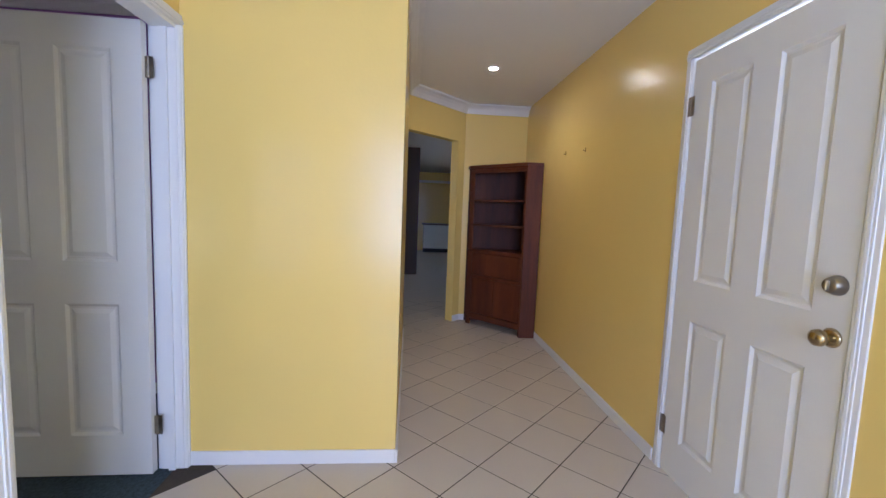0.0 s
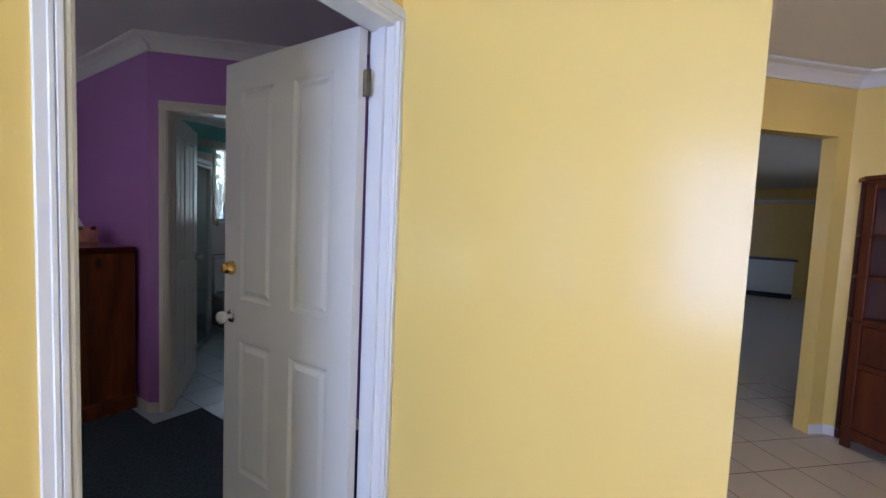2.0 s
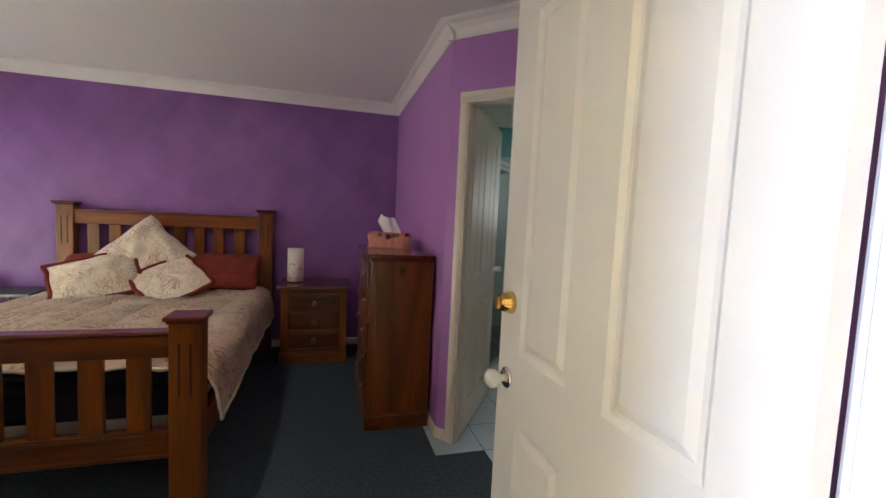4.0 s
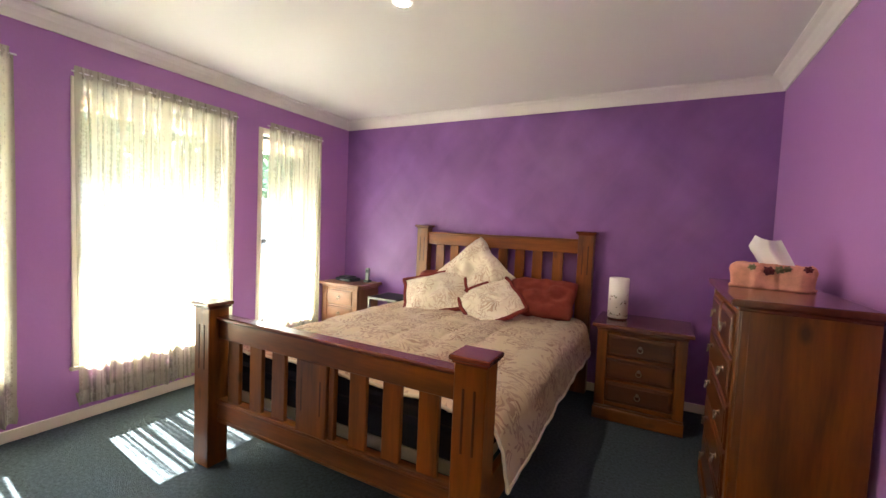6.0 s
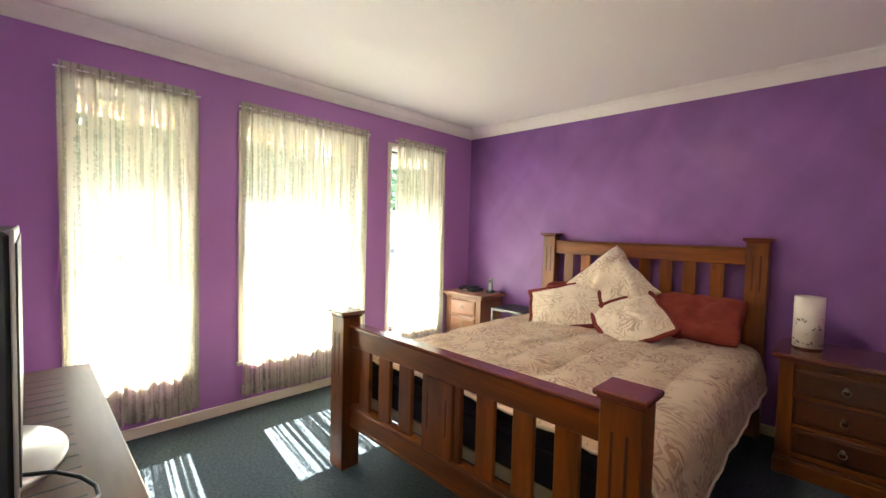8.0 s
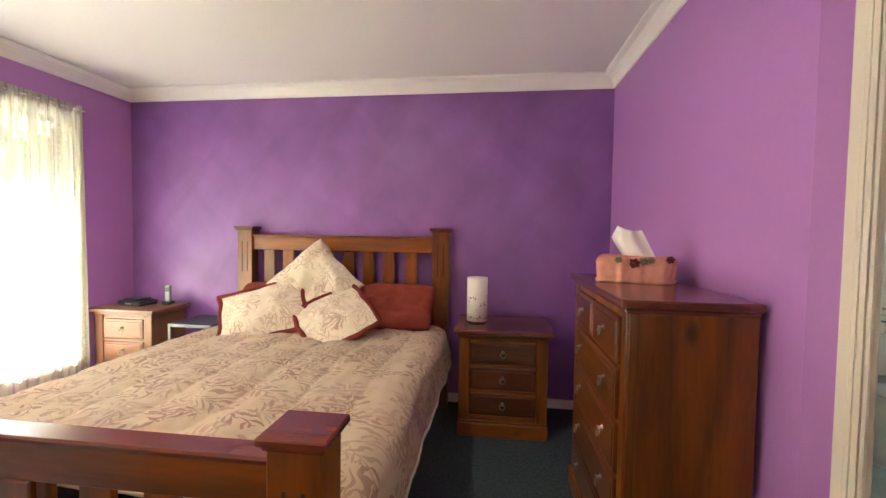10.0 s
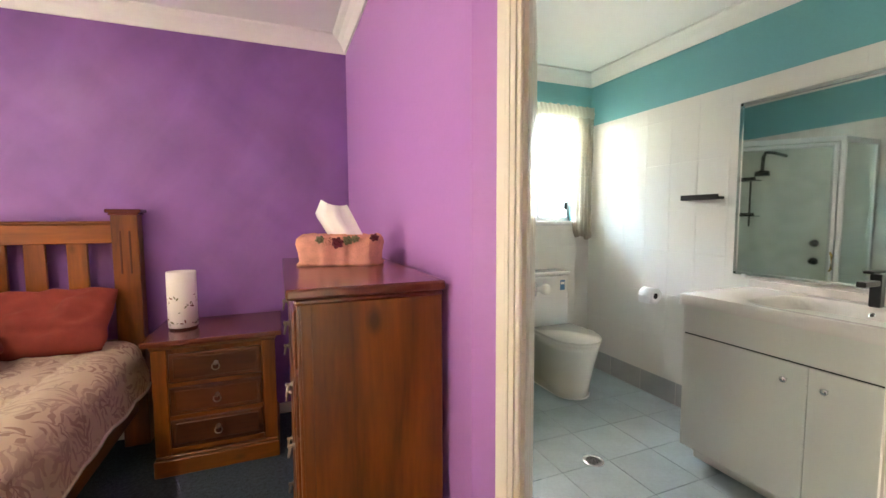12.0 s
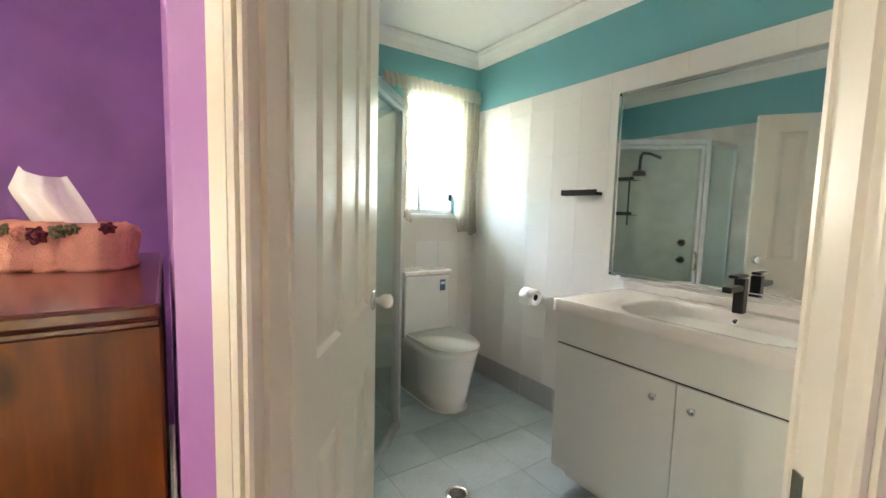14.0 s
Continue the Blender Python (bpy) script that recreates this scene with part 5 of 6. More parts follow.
for k in range(16):
    sx = -0.72 + k * 0.068
    part("slot", boxes((sx, sx + 0.006, 0.10 + 0.02 * rnd.random(), 0.20, 0.799, 0.8006)), M["blackplastic"], dk)
tv = thing("television", pose(-2.16, -3.655, 0.80), "flat dark television on an oval silver foot", "television")
part("cabinet", boxes((-0.40, 0.40, -0.010, 0.045, 0.065, 0.535), bevel=0.008), M["blackplastic"], tv)
part("back_housing", boxes((-0.34, 0.34, -0.035, -0.005, 0.12, 0.46), bevel=0.02), M["blackplastic"], tv)
part("bezel", boxes((-0.40, 0.40, 0.044, 0.05, 0.062, 0.538), bevel=0.002), M["silver"], tv, "thin silver bezel")
part("screen", boxes((-0.375, 0.375, 0.049, 0.053, 0.10, 0.515)), M["blackplastic"], tv)
part("stand", lathe(bmesh.new(), [(0.155, 0.0), (0.155, 0.010), (0.14, 0.018), (0.03, 0.022), (0.03, 0.07), (0.0, 0.07)], Matrix.Diagonal((1.25, 0.85, 1, 1)), 36), M["silver"], tv, "oval silver foot", True)
part("side_buttons", boxes((0.399, 0.402, 0.0, 0.02, 0.14, 0.22)), M["silver"], tv)
dv = thing("disc_player", pose(-1.62, -3.74, 0.80, 0, 0, 4), "slim grey disc player on the sideboard", "disc player")
part("case", boxes((-0.20, 0.20, -0.13, 0.13, 0.006, 0.045), bevel=0.004), M["blackplastic"], dv)
part("front", boxes((-0.20, 0.20, 0.128, 0.134, 0.008, 0.043), bevel=0.002), M["silver"], dv)
solo("cable", tube(bmesh.new(), [(-1.80 + 0.10 * math.cos(a * 0.35) * 1.3, -3.66 + 0.16 * math.sin(a * 0.35), 0.852 + 0.010 * math.sin(a)) for a in range(1, 14)], 0.004), M["blackplastic"], "thin black cable looped over the disc player", "cable", smooth=True)


def downlight(x, y, label):
    d = thing("downlight", pose(x, y, CEIL), label, "downlight", "downlights")
    part("rim", lathe(bmesh.new(), [(0.035, -0.004), (0.038, -0.009), (0.052, -0.006), (0.055, 0.0)]), M["white"], d, "", True)
    part("globe", lathe(bmesh.new(), [(0.0, -0.006), (0.02, -0.007), (0.035, -0.004)], segs=24), M["lampglow"], d, "lit warm globe", True)


downlight(1.467, -5.85, "small lit recessed downlight in the passage ceiling")
downlight(-1.945, -1.89, "small lit recessed downlight over the bed")


# ---- passage things ----
def corner_bookcase():
    A, B, C = (2.585, -5.865), (2.03, -6.36), (2.03, -6.505)
    bc = thing("corner_bookcase", pose(0, 0, 0), "red timber corner bookcase with open shelves above cupboards", "bookcase")
    F = along(A, B)
    L = math.hypot(B[0] - A[0], B[1] - A[1])
    back = [(A[0] + 0.005, A[1] + 0.012), (2.705, -5.86), (2.705, -6.50), (B[0] + 0.02, -6.50), (B[0] + 0.02, B[1] + 0.005)]
    H = 1.795
    part("top", prism(bmesh.new(), [(A[0] - 0.02, A[1] + 0.02), (2.712, -5.845), (2.712, -6.505), (C[0] - 0.02, -6.505), (B[0] - 0.02, B[1] + 0.02)], H - 0.025, H), M["book_v"], bc)
    # shelves and backs use a darker timber copy, inner shade put into colour
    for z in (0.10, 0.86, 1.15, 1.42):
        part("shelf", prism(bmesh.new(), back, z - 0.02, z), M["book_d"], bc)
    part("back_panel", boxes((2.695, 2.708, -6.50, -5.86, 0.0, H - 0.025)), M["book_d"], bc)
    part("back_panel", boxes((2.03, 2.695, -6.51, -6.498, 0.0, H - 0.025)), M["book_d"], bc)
    # front frame lies along the splayed front
    def fr(name, x0, x1, z0, z1, y0=-0.004, y1=0.018, mat_=None, parent=bc):
        return part(name, boxes((x0, x1, y0, y1, z0, z1), bevel=0.003), mat_ or M["book_v"], parent, m=F)
    fr("stile", 0.0, 0.055, 0.0, H - 0.025)
    fr("stile", L - 0.03, L, 0.0, H - 0.025)
    fr("head_rail", 0.055, L - 0.03, H - 0.085, H - 0.025)
    fr("mid_rail", 0.055, L - 0.03, 0.83, 0.87)
    fr("drawer_rail", 0.055, L - 0.03, 0.545, 0.58)
    fr("bottom_rail", 0.055, L - 0.03, 0.07, 0.14)
    fr("flap", 0.06, L - 0.035, 0.585, 0.826, 0.002, 0.016)
    fr("door", 0.06, L / 2, 0.144, 0.541, 0.002, 0.016)
    fr("door", L / 2 + 0.003, L - 0.035, 0.144, 0.541, 0.002, 0.016)
    part("pilaster", boxes((2.016, 2.034, -6.508, -6.345, 0.0, H - 0.02), bevel=0.003), M["book_v"], bc, "broad upright side return")
    part("cornice", boxes((0.0, L, -0.02, 0.0, H - 0.05, H - 0.028), bevel=0.005), M["book_v"], bc, m=F)


corner_bookcase()
for hx, hz in ((1.46, 1.817), (1.05, 1.79)):
    hk = thing("wall_hook", pose(hx, HS, hz), "small brown picture hook fixed in the yellow wall", "hook", "picture hooks")
    part("plate", boxes((-0.008, 0.008, 0.0, 0.004, -0.016, 0.016), bevel=0.002), M["oldbrass"], hk)
    part("peg", tube(bmesh.new(), [(0, 0.003, -0.004), (0, 0.015, -0.010), (0, 0.020, -0.002)], 0.003, 6), M["oldbrass"], hk)

# living room cupboard and pelmet far beyond
cb = thing("kitchen_cupboard", pose(10.85, -5.95, 0), "white low cupboard with dark benchtop in the living area", "cupboard")
part("body", boxes((-0.28, 0.3, -0.55, 0.33, 0.12, 0.84), bevel=0.004), M["laminate"], cb)
part("kick", boxes((-0.24, 0.3, -0.55, 0.33, 0.0, 0.12)), M["black"], cb)
part("benchtop", boxes((-0.32, 0.32, -0.60, 0.38, 0.84, 0.88), bevel=0.006), M["bench"], cb)
solo("pelmet_shelf", boxes((11.0, 11.19, -7.2, -4.6, 2.16, 2.22), bevel=0.005), M["cream"], "pale shelf high on the far wall", "shelf")


# ---- ensuite things ----
def toilet():
    t = thing("toilet", pose(1.525, EY - 0.012, 0), "white close-coupled toilet with the lid down", "toilet")

    def dee(w, d0, d1, n=14):
        """A D in plan: straight at the back, round at the front."""
        r = w / 2
        pts = [(-r, -d0), (-r, -(d1 - r * 1.15))]
        for i in range(1, n):
            a = math.pi * i / n
            pts.append((-r * math.cos(a), -(d1 - r * 1.15) - r * 1.15 * math.sin(a)))
        return pts + [(r, -(d1 - r * 1.15)), (r, -d0)]
    bm = bmesh.new()
    rings = []
    for z, w, d1, d0 in ((0.0, 0.27, 0.57, 0.0), (0.10, 0.278, 0.585, 0.0), (0.25, 0.315, 0.62, 0.0), (0.36, 0.347, 0.65, 0.0), (0.405, 0.355, 0.658, 0.0)):
        rings.append([bm.verts.new((x, y, z)) for x, y in dee(w, d0, d1)])
    for a, b in zip(rings, rings[1:]):
        for i in range(len(a)):
            bm.faces.new((a[i], a[(i + 1) % len(a)], b[(i + 1) % len(b)], b[i]))
    bm.faces.new(rings[-1])
    bm.faces.new(rings[0][::-1])
    part("pan", bm, M["porcelain"], t, "", True)
    part("seat", prism(bmesh.new(), dee(0.36, 0.20, 0.665), 0.408, 0.424), M["porcelain"], t)
    bm = prism(bmesh.new(), dee(0.365, 0.19, 0.67), 0.427, 0.452)
    bmesh.ops.bevel(bm, geom=[e for e in bm.edges if abs(e.verts[0].co.z - 0.452) < 1e-4 and abs(e.verts[1].co.z - 0.452) < 1e-4], offset=0.01, segments=3, affect="EDGES")
    part("lid", bm, M["porcelain"], t, "closed rounded lid", True)
    c = part("cistern", boxes((-0.185, 0.185, -0.17, 0.0, 0.405, 0.835), bevel=0.015, segs=3), M["porcelain"], t)
    part("cistern_lid", boxes((-0.195, 0.195, -0.18, 0.0, 0.838, 0.872), bevel=0.01, segs=2), M["porcelain"], c)
    part("flush_button", lathe(bmesh.new(), [(0.03, 0.872), (0.03, 0.877), (0.0, 0.878)], pose(0, -0.09, 0)), M["chrome"], c, "", True)
    part("water_label", boxes((0.10, 0.145, -0.1725, -0.1705, 0.72, 0.80)), M["blue"], c, "small blue water rating label")
    part("water_label_band", boxes((0.105, 0.14, -0.1735, -0.1725, 0.765, 0.785)), M["paper"], c)
    part("floor_seal", prism(bmesh.new(), [(x * 1.04, y * 1.015) for x, y in dee(0.27, 0.0, 0.57)], 0.0, 0.008), M["paper"], t, "white silicone bead")
    part("bolt_cover", boxes((0.10, 0.138, -0.46, -0.40, 0.02, 0.065), bevel=0.006), M["rubber"], t)


toilet()


def vanity():
    VY0, VY1 = -1.385, -2.49
    v = thing("vanity_unit", pose(EX - 0.012, VY0, 0), "white laminate vanity cabinet with two doors", "vanity")
    D = EX - 0.012 - 1.505
    L = VY0 - VY1
    part("carcass", boxes((-D + 0.02, 0, -L, 0, 0.10, 0.845)), M["laminate"], v)
    part("kickboard", boxes((-D + 0.10, 0, -L + 0.01, -0.01, 0.0, 0.10)), M["laminate"], v)
    part("fascia", boxes((-D, -D + 0.018, -L, 0, 0.70, 0.845), bevel=0.002), M["laminate"], v)
    for k in range(2):
        y1 = -k * L / 2 - 0.0
        d = part("door", boxes((-D, -D + 0.018, y1 - L / 2 + 0.0015, y1 - 0.0015, 0.095, 0.692), bevel=0.002), M["laminate"], v)
        ky = y1 - L / 2 + 0.075 if k == 0 else y1 - 0.065
        part("knob", lathe(bmesh.new(), [(0.005, 0.0), (0.005, 0.012), (0.013, 0.018), (0.014, 0.024), (0.009, 0.028), (0.0, 0.029)], pose(-D, ky, 0.62, 0, -90, 0), 18), M["chrome"], d, "round chrome knob", True)
    # black strip set in the gap above the doors as its shade
    part("door_gap", boxes((-D + 0.010, -D + 0.021, -L + 0.002, -0.002, 0.690, 0.702)), M["black"], v)
    # moulded top with a sunken basin
    b = thing("washbasin", pose(EX - 0.012, VY0, 0.846), "glossy moulded white vanity top with a sunken basin", "basin")
    bm = bmesh.new()
    x0, x1, y0, y1 = -D - 0.02, 0.0, -L - 0.01, 0.012
    nx, ny = 30, 56
    g = []
    cx, cy = -0.30, -0.56
    for j in range(ny + 1):
        row = []
        for i in range(nx + 1):
            x, y = x0 + (x1 - x0) * i / nx, y0 + (y1 - y0) * j / ny
            e = max(abs(x - cx) / 0.20, abs(y - cy) / 0.31)
            e2 = ((x - cx) / 0.20) ** 4 + ((y - cy) / 0.31) ** 4
            s = max(0.0, min(1.0, (1.15 - e2) / 0.75))
            s = s * s * (3 - 2 * s)
            row.append(bm.verts.new((x, y, 0.056 - 0.10 * s)))
        g.append(row)
    for j in range(ny):
        for i in range(nx):
            bm.faces.new((g[j][i], g[j][i + 1], g[j + 1][i + 1], g[j + 1][i]))
    rim = [g[0][i] for i in range(nx + 1)] + [g[j][nx] for j in range(1, ny + 1)] + [g[ny][i] for i in range(nx - 1, -1, -1)] + [g[j][0] for j in range(ny - 1, 0, -1)]
    low = [bm.verts.new((p.co.x, p.co.y, 0.0)) for p in rim]
    for i in range(len(rim)):
        k = (i + 1) % len(rim)
        bm.faces.new((rim[i], low[i], low[k], rim[k]))
    part("moulded_top", bm, M["basin"], b, "", True)
    part("upstand", boxes((-0.018, 0.0, y0, y1, 0.056, 0.10), bevel=0.004), M["basin"], b)
    part("overflow", lathe(bmesh.new(), [(0.012, 0.0), (0.013, 0.003), (0.0, 0.003)], pose(-0.115, -0.56, 0.02, 0, -62, 0), 16), M["chrome"], b, "round chrome overflow ring", True)
    # flat black disc stands for the dark inside the overflow
    part("overflow_hole", lathe(bmesh.new(), [(0.008, 0.003), (0.008, 0.0045), (0.0, 0.0045)], pose(-0.115, -0.56, 0.02, 0, -62, 0), 16), M["black"], b)
    # black mixer
    t = thing("basin_mixer", pose(EX - 0.10, VY0 - 0.56, 0.902), "matt black square basin mixer tap", "tap")
    part("column", boxes((-0.02, 0.02, -0.02, 0.02, 0.0, 0.145), bevel=0.003), M["black"], t)
    part("spout", boxes((-0.135, -0.01, -0.017, 0.017, 0.095, 0.118), bevel=0.003), M["black"], t)
    part("lever", boxes((-0.085, 0.022, -0.018, 0.018, 0.15, 0.162), bevel=0.003), M["black"], t)
    # mirror above
    m = thing("wall_mirror", pose(EX - 0.012, -1.275, 0.963), "large wall mirror with a polished silver edge", "mirror")
    W, H = 1.18, 0.985
    part("glass", boxes((-0.006, -0.002, -W, 0.0, 0.0, H)), M["mirror"], m)
    bm = bmesh.new()
    for a in ((-0.010, -0.001, -0.022, 0.002, 0.0, H), (-0.010, -0.001, -W - 0.002, -W + 0.022, 0.0, H), (-0.010, -0.001, -W, 0.0, -0.002, 0.018), (-0.010, -0.001, -W, 0.0, H - 0.022, H + 0.002)):
        box(bm, *a, bevel=0.004)
    part("edge_strip", bm, M["chrome"], m, "polished silver edge strip")
    part("clip", boxes((-0.013, -0.001, -0.075, -0.05, -0.012, 0.006), bevel=0.002), M["paper"], m)


vanity()

sh = thing("wall_shelf", pose(EX - 0.009, -1.075, 1.405), "short black metal shelf on the tiled wall", "shelf")
part("tray", boxes((-0.055, 0, -0.125, 0.125, 0, 0.018), bevel=0.003), M["black"], sh)
part("lip", boxes((-0.058, -0.054, -0.125, 0.125, 0, 0.032), bevel=0.001), M["black"], sh)

tr = thing("toilet_roll_holder", pose(EX - 0.009, -0.74, 0.745), "white toilet roll on a wall holder", "toilet roll")
roll = bmesh.new()
lathe(roll, [(0.021, -0.05), (0.054, -0.05), (0.054, 0.05), (0.021, 0.05), (0.021, -0.05)], pose(-0.062, 0.0, 0.0, 90, 0, 0), 30)
part("paper_roll", roll, M["paper"], tr, "", True)
part("core", lathe(bmesh.new(), [(0.0205, -0.049), (0.0205, 0.049)], pose(-0.062, 0.0, 0.0, 90, 0, 0), 20), M["black"], tr)
part("arm", tube(bmesh.new(), [(0, 0.05, 0.02), (-0.03, 0.058, 0.02), (-0.062, 0.058, 0.0), (-0.062, -0.04, 0.0)], 0.006), M["chrome"], tr, "", True)
part("loose_sheet", boxes((-0.118, -0.116, -0.048, 0.048, -0.05, 0.0)), M["paper"], tr)

dr = thing("floor_drain", pose(1.068, -1.228, 0.0), "round chrome floor drain with a slotted grate", "drain")
part("ring", lathe(bmesh.new(), [(0.040, 0.001), (0.042, 0.005), (0.055, 0.004), (0.057, 0.001)]), M["chrome"], dr, "", True)
# no hollow below the grate: a black disc gives its darkness
part("pit", lathe(bmesh.new(), [(0.041, 0.0015), (0.0, 0.0015)]), M["black"], dr)
for k in range(-4, 5):
    hw = math.sqrt(max(0.0, 0.040 ** 2 - (k * 0.009) ** 2))
    part("bar", boxes((-hw, hw, k * 0.009 - 0.0022, k * 0.009 + 0.0022, 0.002, 0.005)), M["chrome"], dr)


def shower():
    """A corner shower: two fixed panels on the walls and a splayed framed door between them."""
    s = thing("shower_screen", pose(0, 0, 0), "neo-angle glass shower screen with silver frame", "shower")
    a, b, c, d = (1.10, EY - 0.01), (1.10, -0.565), (0.58, -1.09), (EW + 0.01, -1.09)
    H = 1.90
    for p, q, door in ((a, b, False), (b, c, True), (c, d, False)):
        m = along(p, q)
        L = math.hypot(q[0] - p[0], q[1] - p[1])
        f = part("frame", boxes((0, L, -0.016, 0.016, 0.0, 0.05), (0, L, -0.016, 0.016, H - 0.04, H), (-0.012, 0.02, -0.016, 0.016, 0.0, H), (L - 0.02, L + 0.012, -0.016, 0.016, 0.0, H), bevel=0.003), M["alu"], s, m=m)
        g = part("glass", boxes((0.02, L - 0.02, -0.003, 0.003, 0.05, H - 0.04)), M["showerglass"], f)
        if door:
            part("door_rail", boxes((0.03, 0.055, -0.022, 0.022, 0.06, H - 0.05), (L - 0.055, L - 0.03, -0.022, 0.022, 0.06, H - 0.05), (0.03, L - 0.03, -0.02, 0.02, H - 0.075, H - 0.05), bevel=0.003), M["alu"], f)
            part("pull_handle", tube(bmesh.new(), [(L - 0.05, 0.03, 0.88), (L - 0.05, 0.055, 0.90), (L - 0.05, 0.055, 1.0), (L - 0.05, 0.03, 1.02)], 0.008), M["brass"], f, "brass door pull", True)
    part("base", prism(bmesh.new(), [(EW + 0.01, EY - 0.01), a, b, c, d], 0.0, 0.03), M["bathfloor"], s, "tiled shower base")
    h = thing("wall_shower", pose(EW + 0.008, -0.46, 1.80), "black wall shower arm and rose", "shower head")
    part("arm", tube(bmesh.new(), [(0, 0, 0.06), (0.18, 0, 0.08), (0.30, 0, 0.075), (0.335, 0, 0.03), (0.34, 0, -0.09)], 0.014), M["black"], h, "", True)
    part("rose", lathe(bmesh.new(), [(0.02, 0.0), (0.055, -0.012), (0.058, -0.05), (0.0, -0.05)], pose(0.34, 0, -0.085)), M["black"], h, "", True)
    for z in (1.06, 0.90):
        k = thing("shower_tap", pose(EW + 0.008, -0.72, z), "round black shower tap", "tap", "shower taps")
        part("handle", lathe(bmesh.new(), [(0.032, 0.0), (0.032, 0.01), (0.02, 0.014), (0.02, 0.05), (0.0, 0.05)], pose(0, 0, 0, 0, 90, 0)), M["black"], k, "", True)
    rk = thing("shower_caddy", pose(EW + 0.008, -0.16, 1.2), "black wire shower caddy with two trays", "shower caddy")
    part("upright", boxes((0.0, 0.012, -0.006, 0.006, 0.0, 0.48)), M["black"], rk)
    for z in (0.10, 0.45):
        part("tray", boxes((0.0, 0.10, -0.10, 0.10, z, z + 0.006), (0.096, 0.10, -0.10, 0.10, z, z + 0.035), bevel=0.001), M["black"], rk)


shower()

# ensuite window and its curtain
ew = tagged(thing("window_4", pose((EWX0 + EWX1) / 2, EY + 0.10, EWZ0), "small aluminium ensuite window with a white sill", "window"), kind="structure")
hw, hh = (EWX1 - EWX0) / 2, EWZ1 - EWZ0
part("window_frame", boxes((-hw, -hw + 0.03, -0.03, 0.03, 0, hh), (hw - 0.03, hw, -0.03, 0.03, 0, hh), (-hw, hw, -0.03, 0.03, 0, 0.035), (-hw, hw, -0.03, 0.03, hh - 0.03, hh), (-0.10, -0.07, -0.02, 0.02, 0.03, hh)), M["alu"], ew)
g = part("pane", boxes((-hw + 0.03, hw - 0.03, -0.002, 0.002, 0.035, hh - 0.03)), M["glass"], ew)
g.visible_shadow = False
part("window_sill", boxes((-hw - 0.03, hw + 0.03, -0.135, -0.03, -0.035, 0.0), bevel=0.004), M["white"], ew)
part("latch", boxes((hw - 0.06, hw - 0.03, -0.045, -0.03, 0.10, 0.16), bevel=0.003), M["black"], ew)


def swag(x0, x1, ztop, seed):
    """A lace swag curtain: full at the sides, arched up in the middle."""
    bm = bmesh.new()
    nx, nz = 120, 20
    g = []
    for j in range(nz + 1):
        v = j / nz
        row = []
        for i in range(nx + 1):
            u = i / nx
            arch = max(0.0, 1 - ((u - 0.42) / 0.30) ** 2)
            lo = 1.13 + 0.12 * (1 - u) + 0.46 * arch ** 0.7 + 0.012 * math.sin(40 * u)
            y = 0.012 * math.sin(2 * math.pi * 16 * u + 0.6 * math.sin(8 * u)) * (0.6 + 0.6 * (1 - v))
            row.append(bm.verts.new((x0 + (x1 - x0) * u + 0.006 * math.sin(30 * u + 3 * v), y, lo + (ztop - lo) * v)))
        g.append(row)
    for j in range(nz):
        for i in range(nx):
            bm.faces.new((g[j][i], g[j][i + 1], g[j + 1][i + 1], g[j + 1][i]))
    frill = bmesh.new()
    low = [v.co.copy() for v in g[0]]
    rows = []
    for k, (dz, dy) in enumerate(((0.0, 0.0), (-0.025, 0.012), (-0.05, 0.004))):
        rows.append([frill.verts.new((p.x, p.y - 0.006 + dy * math.sin(i * 1.7), p.z + dz + 0.03)) for i, p in enumerate(low)])
    for a, b in zip(rows, rows[1:]):
        for i in range(len(a) - 1):
            frill.faces.new((a[i], a[i + 1], b[i + 1], b[i]))
    return bm, frill


sc = thing("lace_swag_curtain", pose(0, EY - 0.055, 0), "cream lace swag curtain with a frilled arch over the ensuite window", "curtain")
a_, b_ = swag(1.36, EX - 0.02, 2.17, 4)
part("lace_sheet", a_, M["bathlace"], sc, "", True)
part("frill", b_, M["bathlace"], sc, "gathered lace frill", True)
hb = bmesh.new()
rows = []
for k, (z, y) in enumerate(((2.12, -0.012), (2.16, -0.016), (2.19, -0.012), (2.215, -0.004))):
    rows.append([hb.verts.new((1.21 + 0.83 * i / 140, y + 0.006 * math.sin(i * 0.9 + k), z + 0.004 * math.sin(i * 0.5))) for i in range(141)])
for p, q in zip(rows, rows[1:]):
    for i in range(140):
        hb.faces.new((p[i], p[i + 1], q[i + 1], q[i]))
part("heading", hb, M["lace_thick"], sc, "ruched lace heading", True)
part("curtain_wire", cyl(bmesh.new(), (1.20, -0.002, 2.165), (2.05, -0.002, 2.165), 0.005, segs=8), M["white"], sc)

pp = thing("power_point", pose(0.0, -1.70, 0.62), "white double power point low on the purple wall", "power point")
part("plate", boxes((-0.009, -0.001, -0.036, 0.036, -0.058, 0.058), bevel=0.003), M["white"], pp)
for zz in (-0.025, 0.025):
    part("switch", boxes((-0.013, -0.008, 0.008, 0.022, zz - 0.008, zz + 0.008), bevel=0.002), M["paper"], pp)

# entry window behind the start of the walk
hwn = tagged(thing("window_5", pose(HW - 0.08, -5.335, 0.25), "wide clear entry window", "window"), kind="structure")
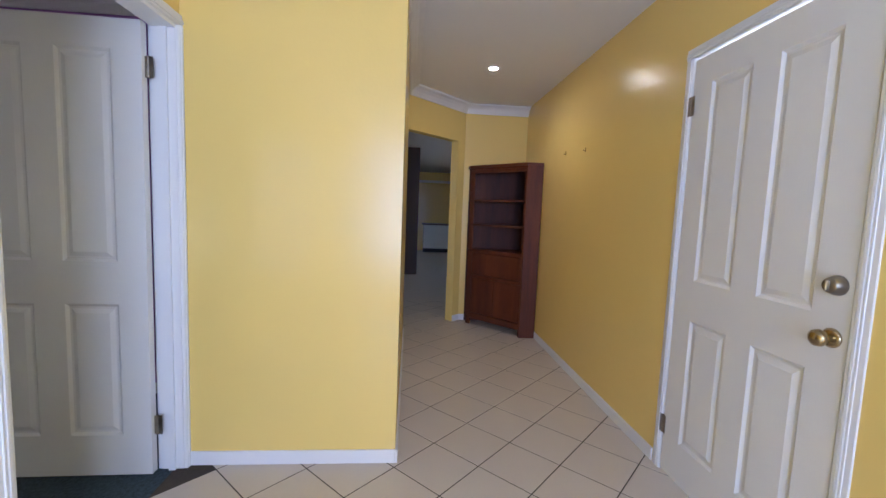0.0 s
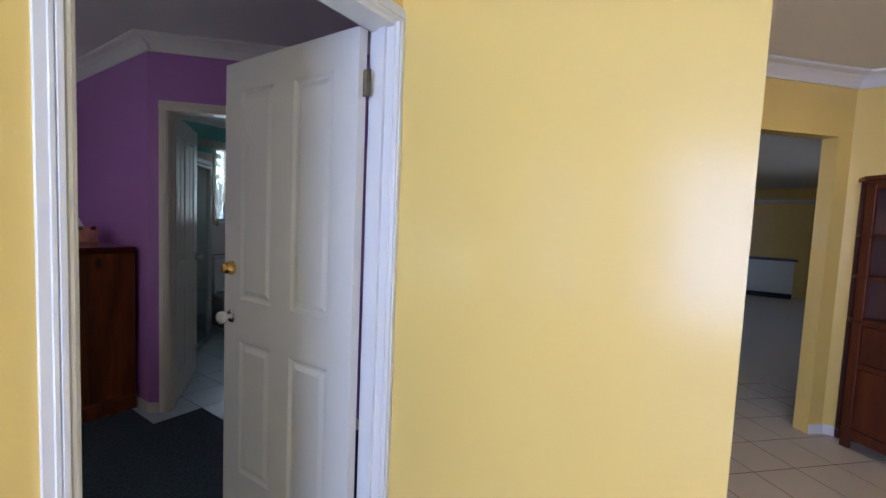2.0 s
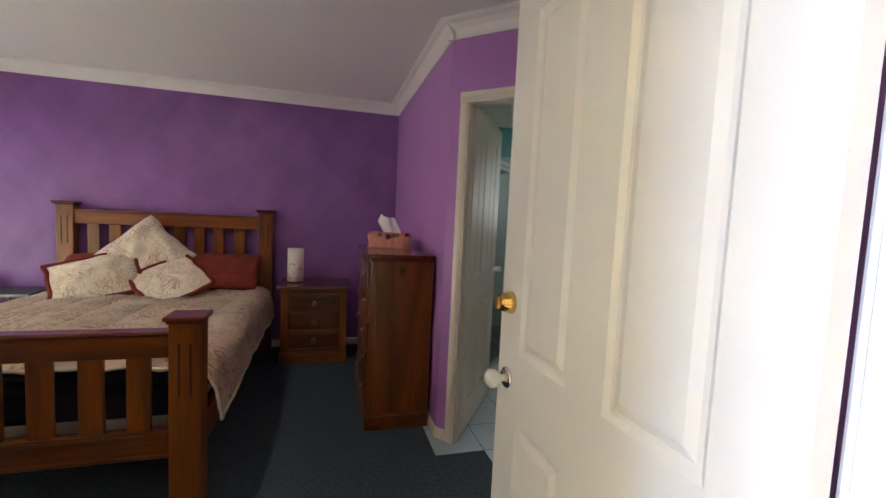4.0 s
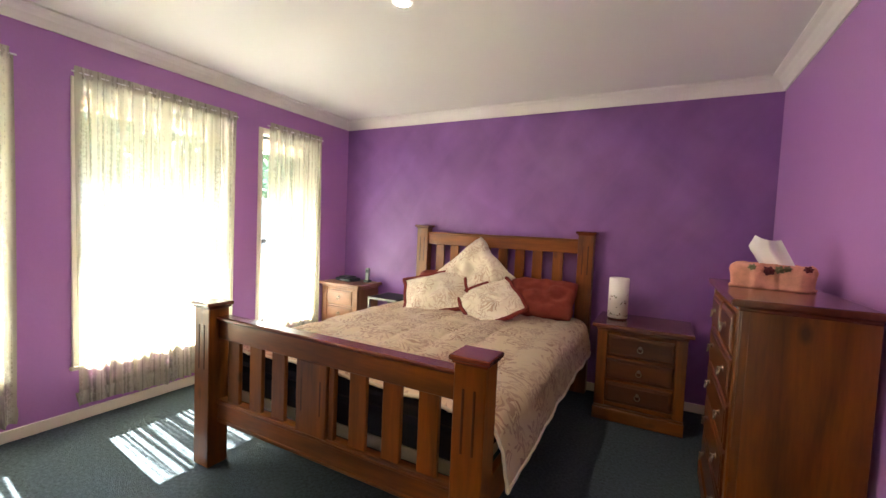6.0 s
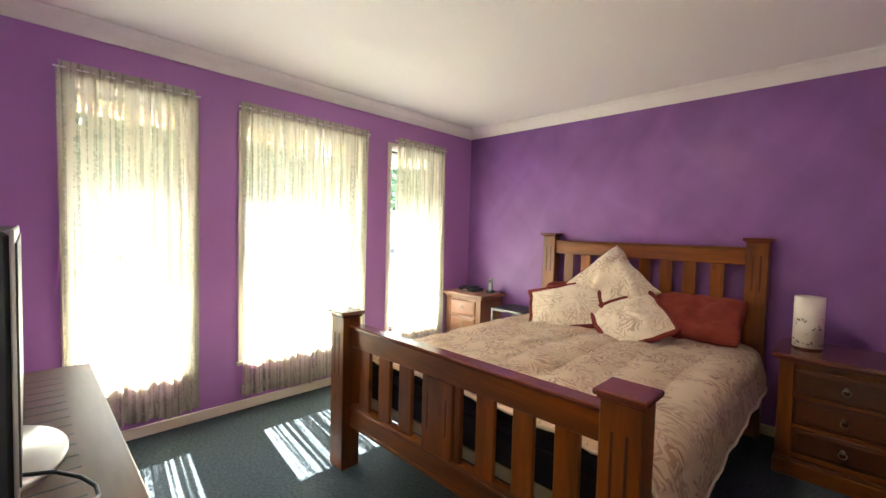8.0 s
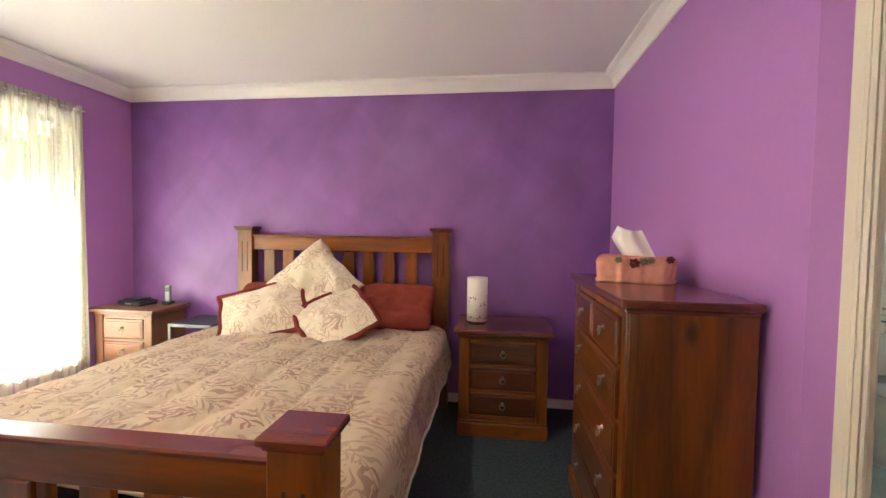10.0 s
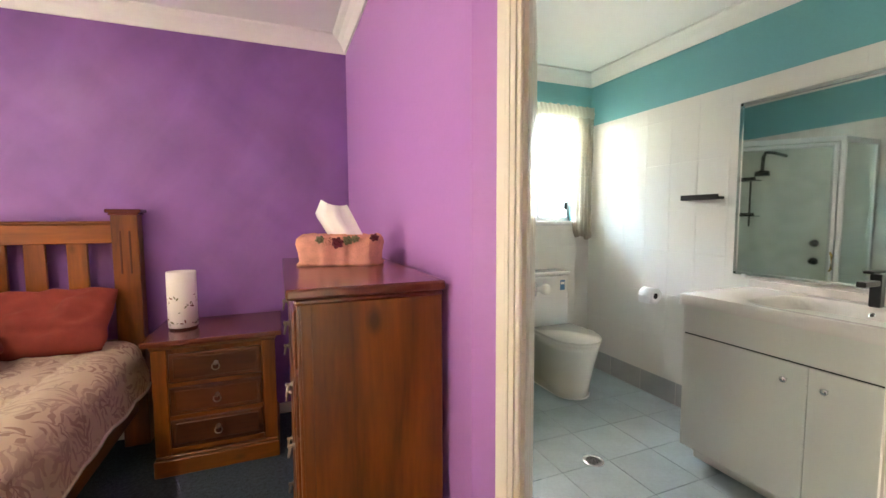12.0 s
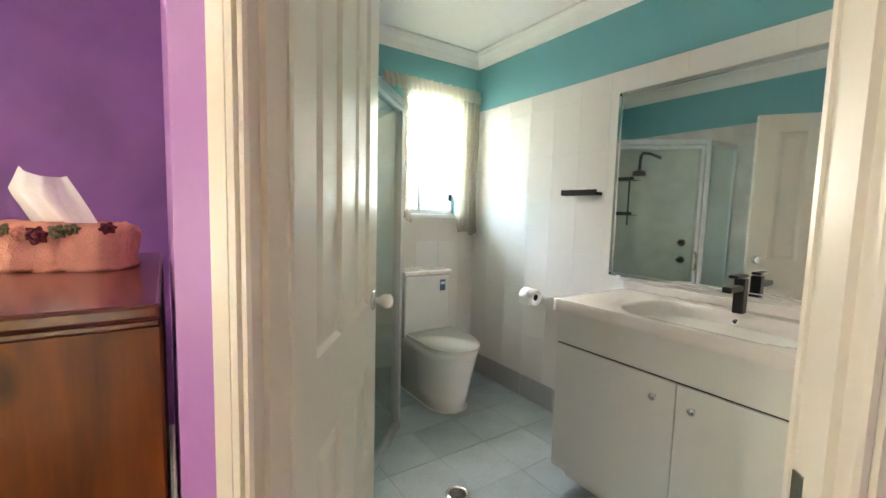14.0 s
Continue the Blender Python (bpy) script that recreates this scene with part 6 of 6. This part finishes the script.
part("window_frame", boxes((-0.03, 0.03, -0.85, -0.80, 0, 2.05), (-0.03, 0.03, 0.80, 0.85, 0, 2.05), (-0.03, 0.03, -0.85, 0.85, 0, 0.05), (-0.03, 0.03, -0.85, 0.85, 2.0, 2.05), (-0.03, 0.03, -0.025, 0.025, 0.05, 2.0)), M["white"], hwn)
g = part("pane", boxes((-0.002, 0.002, -0.80, 0.80, 0.05, 2.0)), M["glass"], hwn)
g.visible_shadow = False


# ---- outside ----
def fence(name, p, q, h=1.9):
    m = along(p, q)
    L = math.hypot(q[0] - p[0], q[1] - p[1])
    f = thing(name, m, "grey ribbed steel boundary fence", "fence")
    bm = bmesh.new()
    n = int(L / 0.1)
    top, bot = [], []
    for i in range(n + 1):
        y = 0.015 if i % 2 else -0.015
        bot.append(bm.verts.new((i * 0.1, y, -0.12)))
        top.append(bm.verts.new((i * 0.1, y, h)))
    for i in range(n):
        bm.faces.new((bot[i], bot[i + 1], top[i + 1], top[i]))
    part("sheeting", bm, M["fence"], f)
    part("top_rail", boxes((0, L, -0.03, 0.03, h, h + 0.04)), M["fence"], f)
    k = 0.0
    while k <= L:
        part("post", boxes((k - 0.03, k + 0.03, -0.03, 0.03, -0.12, h + 0.02)), M["fence"], f)
        k += 2.4
    return f


fence("fence", (-11.0, -12.0), (-11.0, 9.6))
fence("fence", (-11.0, 5.0), (13.0, 5.0))


def tree(x, y, h, r, seed):
    rnd = random.Random(seed)
    t = thing("tree", pose(x, y, -0.12), "leafy garden tree behind the fence", "tree", "garden trees")
    bm = bmesh.new()
    cyl(bm, (0, 0, 0), (0.1, 0.05, h * 0.5), 0.14, 0.09, 10)
    tips = []
    for k in range(7):
        a = k * 0.9 + rnd.random()
        tip = Vector((math.cos(a) * r * 0.7, math.sin(a) * r * 0.7, h * (0.36 + 0.50 * rnd.random())))
        cyl(bm, (0.1, 0.05, h * 0.42), tip, 0.06, 0.015, 6)
        tips.append(tip)
    part("trunk", bm, M["bark"], t)
    verts, faces = [], []
    for k in range(6500):
        c = rnd.choice(tips) if rnd.random() < 0.75 else Vector((0, 0, h * 0.62))
        d = Vector((rnd.gauss(0, 1), rnd.gauss(0, 1), rnd.gauss(0, 0.8))) * r * 0.33
        p = c + d
        u = Vector((rnd.gauss(0, 1), rnd.gauss(0, 1), rnd.gauss(0, 1))).normalized() * rnd.uniform(0.10, 0.18)
        w = u.cross(Vector((rnd.gauss(0, 1), rnd.gauss(0, 1), rnd.gauss(0, 1)))).normalized() * rnd.uniform(0.05, 0.09)
        i = len(verts)
        verts += [p - u, p + w, p + u, p - w]
        faces.append((i, i + 1, i + 2, i + 3))
    me = bpy.data.meshes.new("crown")
    me.from_pydata(verts, [], faces)
    me.materials.append(M["leaf"])
    ob = new("crown", me)
    ob.parent = t


for k, (tx, ty, th, tr_) in enumerate(((-13.5, -7.5, 5.2, 2.1), (-13.2, -4.2, 4.7, 2.0), (-13.4, -1.0, 5.2, 2.2), (-13.2, 2.2, 4.8, 2.1), (-13.6, 5.6, 5.3, 2.2), (-13.4, 9.0, 4.9, 2.1), (3.4, 8.4, 4.8, 2.0), (0.2, 8.8, 5.2, 2.1))):
    tree(tx, ty, th, tr_, k + 1)


# ---- floor tiles, last ----
T = 0.301
tile_mesh = mesh_of("floor_tile", boxes((-T / 2 + 0.003, T / 2 - 0.003, -T / 2 + 0.003, T / 2 - 0.003, -0.012, 0.0), bevel=0.001), M["halltile"])
OX, OY = 0.525, -5.360
far = bmesh.new()
for i in range(-28, 29):
    for j in range(-28, 29):
        cx = OX + S45 * T * ((i + 0.5) - (j + 0.5))
        cy = OY + S45 * T * ((i + 0.5) + (j + 0.5))
        if not (HW - 0.3 < cx < 4.0 and -8.2 < cy < HN + 0.06):
            continue
        if cy > HN - 0.10 and not -0.95 < cx < -0.1:
            continue
        if cx > -1.9 and cx < 3.1 and HS - 0.15 < cy < HN + 0.02 and not (cx > 0.2 and cy > YE + 0.2):
            o = new("floor_tile", tile_mesh)
            o.parent = gf
            o.matrix_basis = pose(cx, cy, 0, 0, 0, 45)
        else:
            u, v = Vector((S45, S45)) * (T / 2 - 0.003), Vector((-S45, S45)) * (T / 2 - 0.003)
            c = Vector((cx, cy))
            far.faces.new([far.verts.new((*(c + su * u + sv * v), -0.0005)) for su, sv in ((-1, -1), (1, -1), (1, 1), (-1, 1))])
tagged(part("floor_tiles", far, M["halltile"], gf), kind="stuff")

B = 0.30
btile = mesh_of("floor_tile", boxes((0.0015, B - 0.0015, 0.0015, B - 0.0015, -0.01, 0.0005), bevel=0.001), M["bathfloor"])
for i in range(-5, 3):
    for j in range(-6, 4):
        x, y = 1.45 + i * B, -0.953 + j * B
        if x + B < 0.1 or x > EX or y > EY or y + B < ES:
            continue
        cx, cy = x + B / 2, y + B / 2
        if (cx - P0[0]) + (P0[1] - cy) > 0 and (cy - P0[1]) + (cx - P0[0]) < 0.0:
            continue
        o = new("floor_tile", btile)
        o.parent = bf
        o.location = (x, y, 0)
